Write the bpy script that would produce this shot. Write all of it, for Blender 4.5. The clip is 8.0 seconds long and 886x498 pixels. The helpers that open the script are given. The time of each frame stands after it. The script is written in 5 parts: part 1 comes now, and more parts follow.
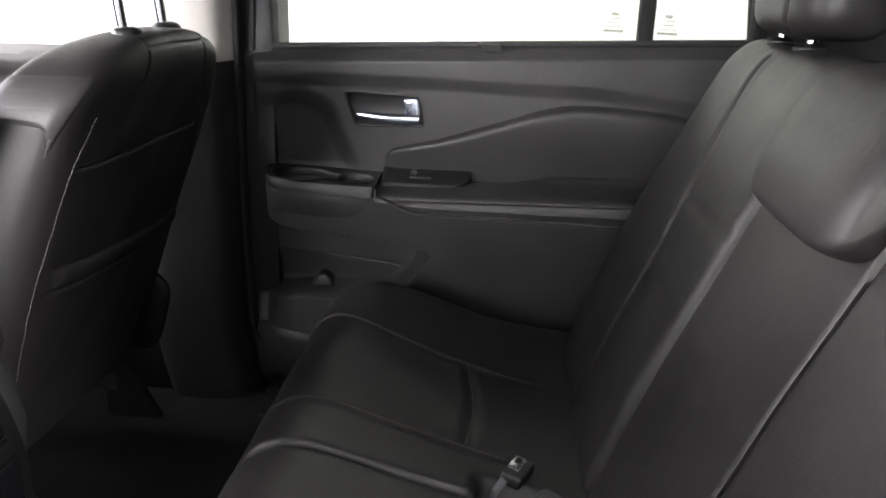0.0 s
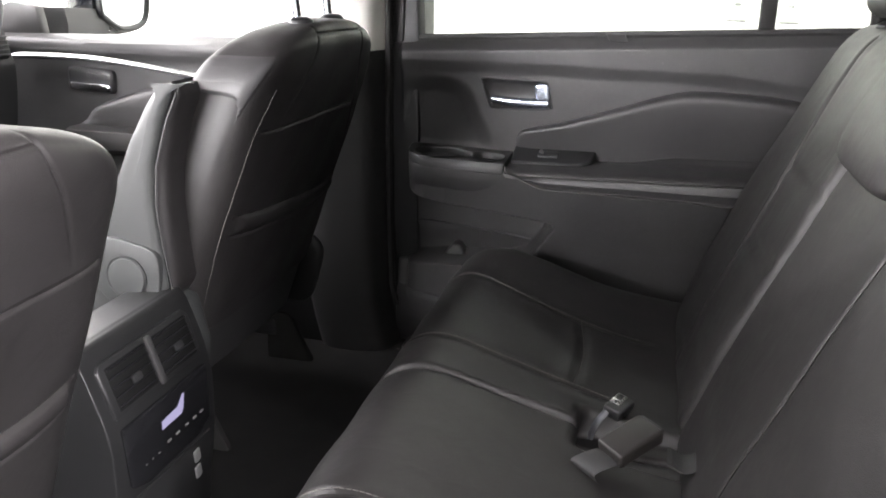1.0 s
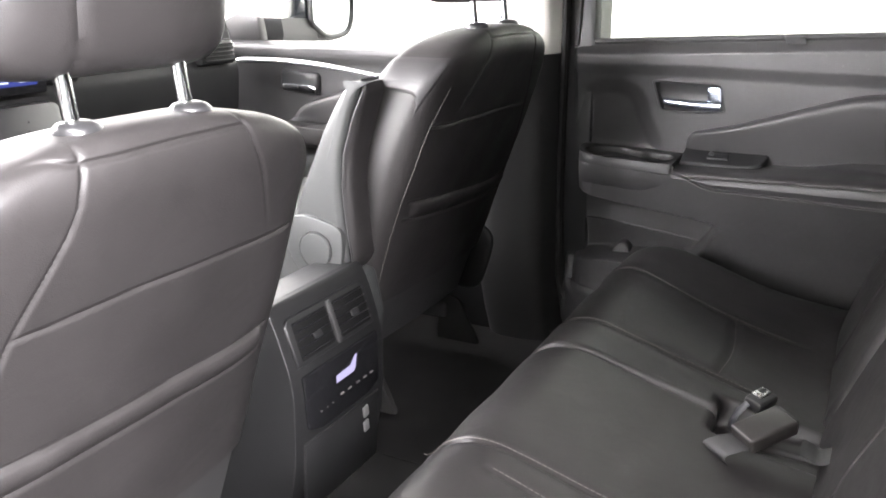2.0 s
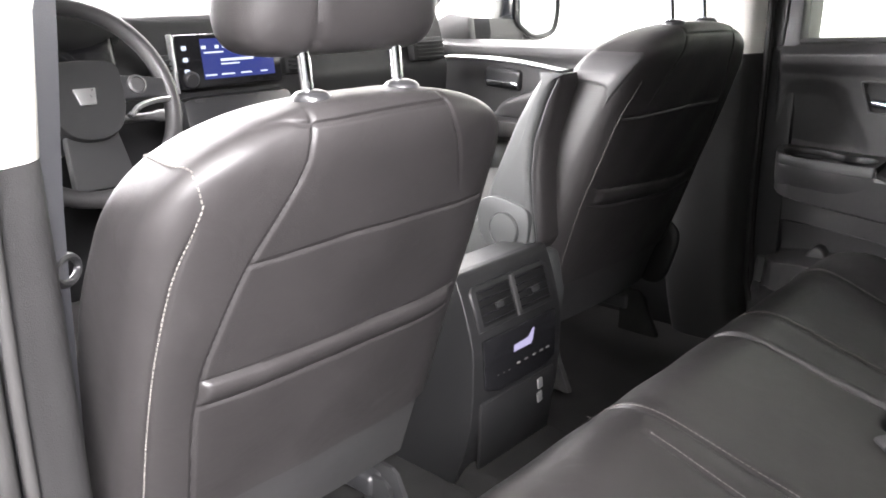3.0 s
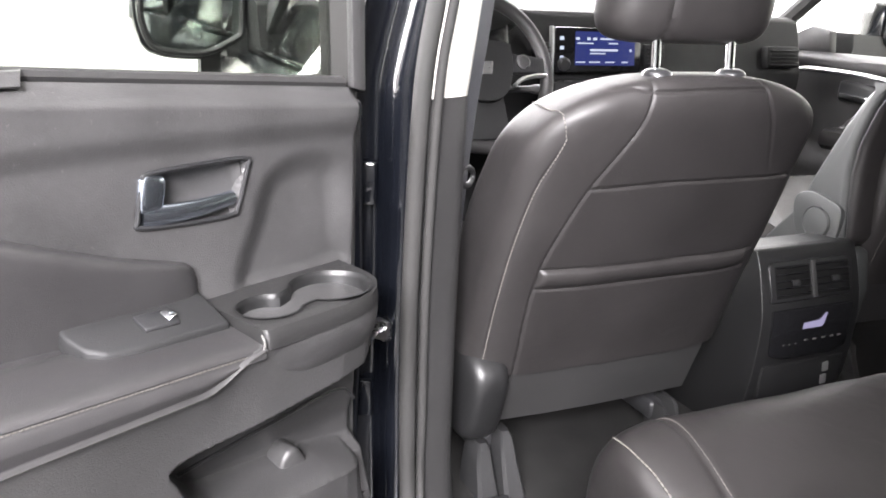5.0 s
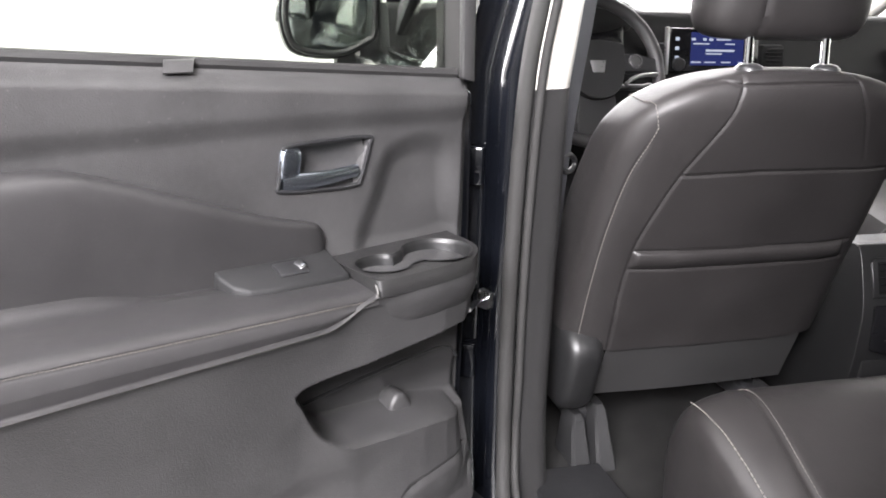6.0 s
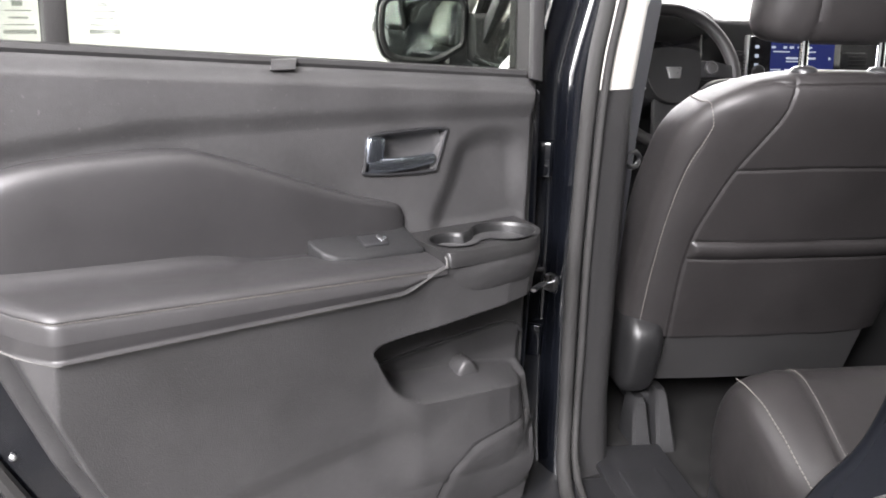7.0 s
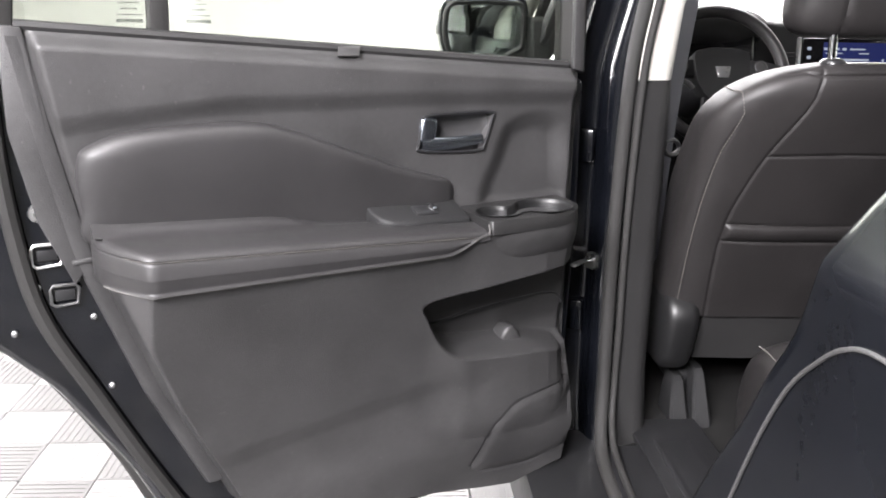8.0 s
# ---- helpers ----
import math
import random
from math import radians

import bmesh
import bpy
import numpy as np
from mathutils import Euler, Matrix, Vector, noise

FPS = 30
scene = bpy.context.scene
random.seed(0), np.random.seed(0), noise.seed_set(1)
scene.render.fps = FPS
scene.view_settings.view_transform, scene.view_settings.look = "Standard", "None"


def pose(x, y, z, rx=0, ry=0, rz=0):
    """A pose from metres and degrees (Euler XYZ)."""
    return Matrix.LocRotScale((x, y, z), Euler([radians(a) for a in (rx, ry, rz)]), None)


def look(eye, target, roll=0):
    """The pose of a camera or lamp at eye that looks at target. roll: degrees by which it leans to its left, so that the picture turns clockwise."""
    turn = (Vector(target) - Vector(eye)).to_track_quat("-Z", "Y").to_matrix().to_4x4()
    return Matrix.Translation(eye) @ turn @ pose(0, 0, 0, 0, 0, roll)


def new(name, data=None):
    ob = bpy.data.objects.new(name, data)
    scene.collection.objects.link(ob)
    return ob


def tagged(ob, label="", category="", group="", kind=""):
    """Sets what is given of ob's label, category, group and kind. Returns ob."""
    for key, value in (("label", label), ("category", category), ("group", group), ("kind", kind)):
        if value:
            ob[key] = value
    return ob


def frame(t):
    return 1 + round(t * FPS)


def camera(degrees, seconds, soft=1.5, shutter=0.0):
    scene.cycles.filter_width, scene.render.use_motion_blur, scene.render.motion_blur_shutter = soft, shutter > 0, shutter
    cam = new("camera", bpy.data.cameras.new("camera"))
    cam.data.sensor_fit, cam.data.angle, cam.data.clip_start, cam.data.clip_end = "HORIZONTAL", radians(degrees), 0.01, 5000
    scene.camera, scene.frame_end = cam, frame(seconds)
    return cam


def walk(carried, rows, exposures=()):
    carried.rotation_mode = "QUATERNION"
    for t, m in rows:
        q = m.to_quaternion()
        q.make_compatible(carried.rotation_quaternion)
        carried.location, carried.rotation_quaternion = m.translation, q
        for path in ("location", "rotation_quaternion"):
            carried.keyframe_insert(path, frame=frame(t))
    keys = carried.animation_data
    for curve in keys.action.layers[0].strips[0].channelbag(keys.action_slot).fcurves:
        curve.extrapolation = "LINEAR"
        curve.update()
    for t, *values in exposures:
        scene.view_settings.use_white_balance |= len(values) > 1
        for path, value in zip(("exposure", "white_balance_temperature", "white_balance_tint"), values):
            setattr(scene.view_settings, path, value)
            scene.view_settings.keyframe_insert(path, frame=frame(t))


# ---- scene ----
cam = camera(56.3, 8.0, soft=1.8)
PATH = [
    (0, (0.555, -0.684, 1.284), (0.414, 1.21, 0.657), 2.0),
    (0.5, (0.574, -0.778, 1.282), (0.279, 1.098, 0.654), 1.8),
    (1, (0.597, -0.841, 1.274), (0.134, 1.0, 0.645), 1.0),
    (1.5, (0.64, -0.88, 1.27), (-0.03, 0.901, 0.654), 0.4),
    (2, (0.676, -0.919, 1.273), (-0.214, 0.764, 0.66), -0.3),
    (2.2, (0.698, -0.934, 1.265), (-0.297, 0.689, 0.654), -0.5),
    (3.5, (0.778, -1.039, 1.26), (-0.631, 0.253, 0.671), 0.3),
    (4, (0.842, -1.099, 1.257), (-0.708, 0.018, 0.665), 1.8),
    (4.5, (0.917, -1.135, 1.259), (-0.742, -0.193, 0.66), 2.3),
    (5, (0.99, -1.168, 1.258), (-0.744, -0.373, 0.658), 2.6),
    (5.2, (1.015, -1.174, 1.262), (-0.74, -0.441, 0.643), 2.4),
    (6.3, (1.161, -1.181, 1.253), (-0.699, -0.746, 0.662), 1.9),
    (6.5, (1.191, -1.176, 1.252), (-0.679, -0.789, 0.656), 1.9),
    (7, (1.25, -1.175, 1.252), (-0.643, -0.887, 0.676), 1.4),
    (7.5, (1.314, -1.17, 1.242), (-0.594, -0.939, 0.689), 1.2),
    (8, (1.383, -1.158, 1.229), (-0.536, -1.035, 0.679), 1.2),
]
EXPOSURES = [(0.0, 1.25), (1.0, 1.8), (2.2, 2.4), (3.5, 1.85), (4.5, 1.7), (5.2, 1.35), (6.5, 0.9), (7.5, 0.8), (8.0, 0.55)]
walk(cam, [(t, look(eye, target, roll)) for t, eye, target, roll in PATH], EXPOSURES)

# ---------------- world and light ----------------
world = bpy.data.worlds.new("booth_world")
scene.world = world
world.use_nodes = True
world.node_tree.nodes["Background"].inputs[0].default_value = (0.9, 0.93, 0.95, 1)
world.node_tree.nodes["Background"].inputs[1].default_value = 0.1


def area_lamp(name, at, size, power, aim, colour=(1.0, 0.965, 1.0)):
    data = bpy.data.lights.new(name, "AREA")
    data.shape, data.size, data.size_y, data.energy, data.color = "RECTANGLE", size[0], size[1], power, colour
    ob = new(name, data)
    ob.matrix_world = look(at, aim)
    return ob


# unseen fill lamps, added to brighten the car: on the front wall, over the bonnet, in the rear left corner and over the
# open door; with them the booth's presumed bank on the left wall and two ceiling rows
area_lamp("front_lamp", (-4.9, 0.2, 2.3), (4.5, 1.6), 220, (0, 0.2, 1.4))
area_lamp("bonnet_lamp", (-2.9, 0.3, 3.2), (2.2, 3.4), 200, (-2.9, 0.301, 0))
area_lamp("left_wall_lamp", (-1.4, -4.05, 1.9), (3.2, 1.7), 470, (-0.9, 0, 1.45))
area_lamp("rear_left_lamp", (3.1, -2.5, 2.9), (1.5, 1.3), 525, (0.2, -0.9, 1.0))
area_lamp("side_lamp", (1.2, -2.1, 3.22), (2.4, 1.2), 60, (1.2, -2.099, 0))
area_lamp("ceiling_lamp", (-1.0, -2.2, 3.2), (5.0, 1.6), 50, (-1.0, -2.199, 0))
area_lamp("ceiling_lamp", (-1.0, 2.6, 3.2), (7.0, 1.4), 60, (-1.0, 2.599, 0))


# ---------------- materials ----------------
def material(name, colour, rough=0.5, metal=0.0, vary=0.25, scale=6.0, grain=0.0, grain_scale=900.0, spec=0.5, coat=0.0, cells=False, wear=0.15, wrinkle=0.0, dust=0.0):
    """A painted, moulded or upholstered surface with soft stains, fine grain and uneven gloss."""
    m = bpy.data.materials.new(name)
    m.use_nodes = True
    nt = m.node_tree
    n, l = nt.nodes, nt.links
    p = n["Principled BSDF"]
    p.inputs["Metallic"].default_value = metal
    p.inputs["Specular IOR Level"].default_value = spec
    p.inputs["Coat Weight"].default_value = coat
    p.inputs["Coat Roughness"].default_value = 0.11
    tc = n.new("ShaderNodeTexCoord")
    a = n.new("ShaderNodeTexNoise")
    a.inputs["Scale"].default_value, a.inputs["Detail"].default_value = scale, 5
    b = n.new("ShaderNodeTexNoise")
    b.inputs["Scale"].default_value, b.inputs["Detail"].default_value = scale * 14, 3
    l.new(tc.outputs["Object"], a.inputs["Vector"])
    l.new(tc.outputs["Object"], b.inputs["Vector"])
    mix = n.new("ShaderNodeMath")
    mix.operation = "MULTIPLY_ADD"
    l.new(b.outputs["Fac"], mix.inputs[0])
    mix.inputs[1].default_value = 0.35
    l.new(a.outputs["Fac"], mix.inputs[2])
    ramp = n.new("ShaderNodeValToRGB")
    lo, hi = 1 - vary, 1 + vary
    ramp.color_ramp.elements[0].position, ramp.color_ramp.elements[1].position = 0.4, 0.95
    ramp.color_ramp.elements[0].color = (*(c * lo for c in colour), 1)
    ramp.color_ramp.elements[1].color = (*(min(1, c * hi) for c in colour), 1)
    l.new(mix.outputs[0], ramp.inputs[0])
    if dust:
        speck = n.new("ShaderNodeTexNoise")
        speck.inputs["Scale"].default_value, speck.inputs["Detail"].default_value = 170, 2
        l.new(tc.outputs["Object"], speck.inputs["Vector"])
        pick = n.new("ShaderNodeMapRange")
        pick.inputs["From Min"].default_value, pick.inputs["From Max"].default_value, pick.inputs["To Max"].default_value = 0.69, 0.78, dust
        l.new(speck.outputs["Fac"], pick.inputs["Value"])
        over = n.new("ShaderNodeMix")
        over.data_type = "RGBA"
        l.new(pick.outputs[0], over.inputs["Factor"])
        l.new(ramp.outputs[0], over.inputs[6])
        over.inputs[7].default_value = (0.22, 0.21, 0.20, 1)
        l.new(over.outputs[2], p.inputs["Base Color"])
    else:
        l.new(ramp.outputs[0], p.inputs["Base Color"])
    r = n.new("ShaderNodeMapRange")
    r.inputs["From Min"].default_value, r.inputs["From Max"].default_value = 0.4, 0.95
    r.inputs["To Min"].default_value, r.inputs["To Max"].default_value = max(0.01, rough * (1 - wear)), min(1, rough * (1 + wear))
    l.new(mix.outputs[0], r.inputs["Value"])
    l.new(r.outputs[0], p.inputs["Roughness"])
    if grain:
        if cells:
            g = n.new("ShaderNodeTexVoronoi")
            g.inputs["Scale"].default_value = grain_scale
            out = g.outputs["Distance"]
        else:
            g = n.new("ShaderNodeTexNoise")
            g.inputs["Scale"].default_value, g.inputs["Detail"].default_value = grain_scale, 2
            out = g.outputs["Fac"]
        l.new(tc.outputs["Object"], g.inputs["Vector"])
        bump = n.new("ShaderNodeBump")
        bump.inputs["Strength"].default_value, bump.inputs["Distance"].default_value = grain, 0.001
        l.new(out, bump.inputs["Height"])
        l.new(bump.outputs[0], p.inputs["Normal"])
        if wrinkle:
            w = n.new("ShaderNodeTexNoise")
            w.inputs["Scale"].default_value, w.inputs["Detail"].default_value, w.inputs["Distortion"].default_value = 22, 3, 0.6
            l.new(tc.outputs["Object"], w.inputs["Vector"])
            fold = n.new("ShaderNodeBump")
            fold.inputs["Strength"].default_value, fold.inputs["Distance"].default_value = wrinkle, 0.004
            l.new(w.outputs["Fac"], fold.inputs["Height"])
            l.new(fold.outputs[0], bump.inputs["Normal"])
    return m


def glowing(name, colour, strength):
    m = bpy.data.materials.new(name)
    m.use_nodes = True
    p = m.node_tree.nodes["Principled BSDF"]
    p.inputs["Base Color"].default_value = (0.01, 0.01, 0.01, 1)
    p.inputs["Emission Color"].default_value = (*colour, 1)
    p.inputs["Emission Strength"].default_value = strength
    p.inputs["Roughness"].default_value = 0.15
    return m


def glazing(name, tint, rough=0.0):
    m = bpy.data.materials.new(name)
    m.use_nodes = True
    n, l = m.node_tree.nodes, m.node_tree.links
    n.remove(n["Principled BSDF"])
    clear, gloss, mix = n.new("ShaderNodeBsdfTransparent"), n.new("ShaderNodeBsdfGlossy"), n.new("ShaderNodeMixShader")
    fres = n.new("ShaderNodeFresnel")
    fres.inputs["IOR"].default_value = 1.45
    clear.inputs[0].default_value = (*tint, 1)
    gloss.inputs["Roughness"].default_value = rough
    l.new(fres.outputs[0], mix.inputs[0])
    l.new(clear.outputs[0], mix.inputs[1])
    l.new(gloss.outputs[0], mix.inputs[2])
    l.new(mix.outputs[0], n["Material Output"].inputs[0])
    return m


LEATHER = material("black_leather", (0.0165, 0.0152, 0.0152), 0.45, spec=0.38, vary=0.22, scale=5, grain=0.14, grain_scale=850, cells=True, wear=0.2, wrinkle=0.22)
LEATHER_SIDE = material("black_vinyl", (0.025, 0.0241, 0.0247), 0.45, vary=0.2, scale=5, grain=0.14, grain_scale=900, cells=True, wear=0.2, wrinkle=0.15)
PLASTIC = material("grained_black_plastic", (0.037, 0.0363, 0.0367), 0.43, vary=0.28, scale=9, grain=0.45, grain_scale=600, dust=0.14)
GUSSET = material("grey_vinyl", (0.023, 0.0242, 0.0238), 0.5, vary=0.15, scale=6, grain=0.2, grain_scale=800)
PILLAR = material("grey_pillar_plastic", (0.022, 0.0216, 0.0217), 0.5, vary=0.15, scale=4, grain=0.4, grain_scale=700)
CONSOLE = material("console_plastic", (0.008, 0.008, 0.0083), 0.42, vary=0.2, scale=7, grain=0.2, grain_scale=800)
SHELF = material("dark_grained_plastic", (0.015, 0.0147, 0.0148), 0.45, vary=0.18, scale=7, grain=0.45, grain_scale=700)
PLASTIC_DARK = material("dark_plastic", (0.014, 0.014, 0.015), 0.42, vary=0.2, scale=6, grain=0.3, grain_scale=800)
PLASTIC_SMOOTH = material("satin_black_plastic", (0.02, 0.02, 0.021), 0.3, vary=0.15, scale=6, grain=0.1, grain_scale=900)
GLOSS_PANEL = material("gloss_black_panel", (0.007, 0.007, 0.0078), 0.12, vary=0.2, scale=8)
PAINT = material("black_car_paint", (0.003, 0.0035, 0.005), 0.3, vary=0.3, scale=9, spec=0.08, coat=1.0)
RUBBER = material("rubber_seal", (0.022, 0.0215, 0.021), 0.75, spec=0.27, vary=0.2, scale=12, grain=0.25, grain_scale=500)
SEAL_GREY = material("worn_grey_seal", (0.09, 0.088, 0.085), 0.5, vary=0.2, scale=12)
CHROME = material("chrome", (0.72, 0.73, 0.75), 0.1, metal=1.0, vary=0.06, scale=20)
BRIGHT_STEEL = material("steel", (0.6, 0.6, 0.6), 0.28, metal=1.0, vary=0.15, scale=30)
BLUE_CHROME = material("brushed_bluish_chrome", (0.62, 0.68, 0.78), 0.24, metal=1.0, vary=0.02, scale=20, wear=0.03)
SATIN = material("satin_silver_trim", (0.62, 0.62, 0.62), 0.3, metal=0.9, vary=0.08, scale=15)
TRIM_LIGHT = material("light_grey_trim", (0.55, 0.54, 0.50), 0.65, vary=0.06, scale=9, grain=0.3, grain_scale=700)
CARPET = material("black_carpet", (0.014, 0.0138, 0.0135), 0.95, vary=0.4, scale=20, grain=1.0, grain_scale=900, spec=0.1)
THREAD = material("grey_thread", (0.105, 0.098, 0.09), 0.7, vary=0.15, scale=40)
THREAD_DARK = material("dark_grey_thread", (0.085, 0.078, 0.072), 0.7, vary=0.15, scale=40)
WEBBING = material("seat_belt_webbing", (0.055, 0.056, 0.064), 0.6, vary=0.15, scale=20, grain=0.6, grain_scale=700)
DARK_WEB = material("dark_belt_webbing", (0.016, 0.0155, 0.016), 0.6, vary=0.2, scale=20, grain=0.6, grain_scale=700)
HEADLINER = material("dark_headliner", (0.09, 0.089, 0.086), 0.9, vary=0.08, scale=12, grain=0.3)
WALL = material("white_booth_wall", (0.82, 0.82, 0.79), 0.6, vary=0.03, scale=1.2)
VOID = material("vent_black", (0.004, 0.004, 0.004), 0.8, vary=0.2, spec=0.1)
# for the added sheets out of view that keep the booth's rear dark
LIGHT_ABSORBER = material("dark_grey_curtain", (0.18, 0.184, 0.176), 0.9, vary=0.2, scale=3)
TILE_WHITE = material("white_floor_tile", (0.14, 0.137, 0.133), 0.4, vary=0.08, scale=3, grain=0.2, grain_scale=120)
TILE_GREY = material("grey_floor_tile", (0.072, 0.071, 0.069), 0.42, vary=0.1, scale=3, grain=0.2, grain_scale=120)
GLASS = glazing("clear_glass", (0.93, 0.95, 0.92))
PRIVACY = glazing("tinted_glass", (0.60, 0.62, 0.59))
DASH = material("dark_grained_dash", (0.010, 0.010, 0.0105), 0.6, vary=0.15, scale=4, grain=0.5, grain_scale=700, spec=0.3)
# pale grey: painted highlight on the armrest rim, plain print on the climate buttons
GLINT_AND_MARK = material("matt_grey_edge", (0.085, 0.083, 0.08), 0.8, vary=0.15, scale=12, spec=0.1)
MIRROR_GLASS = material("mirror_glass", (0.5, 0.55, 0.53), 0.03, metal=1.0, vary=0.02)
PRINT_DARK = glazing("faint_glass_print", (0.68, 0.69, 0.68))
SWITCH = material("matt_switch_plastic", (0.013, 0.013, 0.0135), 0.6, vary=0.15, scale=8, grain=0.3, grain_scale=800, spec=0.3)
SCREEN_BLUE = glowing("blue_screen", (0.03, 0.045, 0.25), 0.26)
SCREEN_WHITE = glowing("white_pixels", (0.75, 0.82, 1.0), 0.35)
SCREEN_PALE = glowing("pale_display", (0.66, 0.60, 0.95), 0.2)


# ---------------- mesh helpers ----------------
def part(name, shape, mat, parent=None, label="", flip=False, sharp=42):
    """Links (verts, faces) as one mesh; flip mirrors it in its own y."""
    verts, faces = shape
    v = np.array(verts, float)
    if flip:
        v = v * np.array([1, -1, 1.0])
        faces = [tuple(reversed(f)) for f in faces]
    me = bpy.data.meshes.new(name)
    me.from_pydata(v.tolist(), [], [tuple(int(i) for i in f) for f in faces])
    me.materials.append(mat)
    me.polygons.foreach_set("use_smooth", [True] * len(me.polygons))
    me.update()
    me.set_sharp_from_angle(angle=radians(sharp))
    ob = new(name, me)
    if parent is not None:
        ob.parent = parent
    if label:
        ob["label"] = label
    return ob


def empty(name, label, category, m=None, group="", kind=""):
    ob = new(name)
    if m is not None:
        ob.matrix_world = m
    return tagged(ob, label, category, group, kind)


def join(*shapes):
    verts, faces = [], []
    for v, f in shapes:
        base = len(verts)
        verts += [tuple(p) for p in v]
        faces += [tuple(i + base for i in q) for q in f]
    return verts, faces


def from_bm(bm):
    bm.verts.index_update()
    out = [tuple(v.co) for v in bm.verts], [tuple(v.index for v in f.verts) for f in bm.faces]
    bm.free()
    return out


def box(c, s, bevel=0.0, turn=(0, 0, 0), seg=2):
    bm = bmesh.new()
    bmesh.ops.create_cube(bm, size=1.0, matrix=Matrix.Diagonal((*s, 1)))
    if bevel:
        bmesh.ops.bevel(bm, geom=bm.edges[:], offset=bevel, segments=seg, profile=0.5, affect="EDGES")
    bm.transform(pose(*c, *turn))
    return from_bm(bm)


def prism(outline, at, d0, d1, bevel=0.0, seg=2):
    """An outline (a, b) pushed from depth d0 to d1; at(a, b, d) gives the place."""
    bm = bmesh.new()
    low = [bm.verts.new((a, b, 0)) for a, b in outline]
    face = bm.faces.new(low)
    got = bmesh.ops.extrude_face_region(bm, geom=[face])
    for v in got["geom"]:
        if isinstance(v, bmesh.types.BMVert):
            v.co.z = 1.0
    k = abs(d1 - d0)
    for v in bm.verts:
        v.co.z *= k
    bmesh.ops.recalc_face_normals(bm, faces=bm.faces[:])
    if bevel:
        bmesh.ops.bevel(bm, geom=bm.edges[:], offset=bevel, segments=seg, profile=0.5, affect="EDGES", clamp_overlap=True)
    sgn = 1 if d1 > d0 else -1
    for v in bm.verts:
        v.co = Vector(at(v.co.x, v.co.y, d0 + sgn * v.co.z))
    bmesh.ops.recalc_face_normals(bm, faces=bm.faces[:])
    return from_bm(bm)


def smooth_line(points, n=60, closed=False):
    """Catmull-Rom through the points."""
    p = np.array(points, float)
    if closed:
        p = np.vstack([p[-1], p, p[0], p[1]])
    else:
        p = np.vstack([2 * p[0] - p[1], p, 2 * p[-1] - p[-2]])
    seg = len(p) - 3
    out = []
    for t in np.linspace(0, seg, n, endpoint=not closed):
        i = min(int(t), seg - 1)
        s = t - i
        a, b, c, d = p[i], p[i + 1], p[i + 2], p[i + 3]
        out.append(0.5 * (2 * b + (c - a) * s + (2 * a - 5 * b + 4 * c - d) * s**2 + (3 * b - a - 3 * c + d) * s**3))
    return np.array(out)


def tube(points, r, n=8, closed=False, flat=1.0, up=(0, 0, 1)):
    p = np.array(points, float)
    m = len(p)
    tan = np.roll(p, -1, 0) - np.roll(p, 1, 0)
    if not closed:
        tan[0], tan[-1] = p[1] - p[0], p[-1] - p[-2]
    tan /= np.linalg.norm(tan, axis=1)[:, None] + 1e-12
    ref = np.array(up, float)
    verts, prev = [], None
    rr = np.broadcast_to(np.array(r, float), (m,))
    for i in range(m):
        side = np.cross(tan[i], ref) if prev is None else prev - tan[i] * (prev @ tan[i])
        if np.linalg.norm(side) < 1e-6:
            side = np.cross(tan[i], (1, 0.3, 0.1))
        side /= np.linalg.norm(side)
        prev = side
        nor = np.cross(side, tan[i])
        for k in range(n):
            a = 2 * math.pi * k / n
            verts.append(p[i] + rr[i] * (math.cos(a) * side + flat * math.sin(a) * nor))
    faces = []
    for i in range(m if closed else m - 1):
        j = (i + 1) % m
        for k in range(n):
            faces.append((i * n + k, i * n + (k + 1) % n, j * n + (k + 1) % n, j * n + k))
    if not closed:
        faces += [tuple(range(n))[::-1], tuple((m - 1) * n + k for k in range(n))]
    return verts, faces


def loft(sections, closed=True, caps=True):
    """Sections of equal length joined one to the next."""
    s = np.array(sections, float)
    m, n = s.shape[:2]
    verts = s.reshape(-1, 3).tolist()
    faces = []
    for i in range(m - 1):
        for k in range(n if closed else n - 1):
            kk = (k + 1) % n
            faces.append((i * n + k, i * n + kk, (i + 1) * n + kk, (i + 1) * n + k))
    if caps and closed:
        faces += [tuple(range(n))[::-1], tuple((m - 1) * n + k for k in range(n))]
    return verts, faces


def sheet(P):
    """A grid of places as an open surface."""
    return loft(P, closed=False)


def lathe(profile, at, axis, n=24, cap=True):
    """Profile of (radius, along) turned about axis."""
    ax = np.array(axis, float) / np.linalg.norm(axis)
    s = np.cross(ax, (0.31, 0.2, 1) if abs(ax[2]) < 0.9 else (1, 0, 0))
    s /= np.linalg.norm(s)
    q = np.cross(ax, s)
    secs = [[np.array(at) + ax * h + r * (math.cos(t) * s + math.sin(t) * q) for t in np.linspace(0, 2 * math.pi, n, endpoint=False)] for r, h in profile]
    return loft(secs, caps=cap)


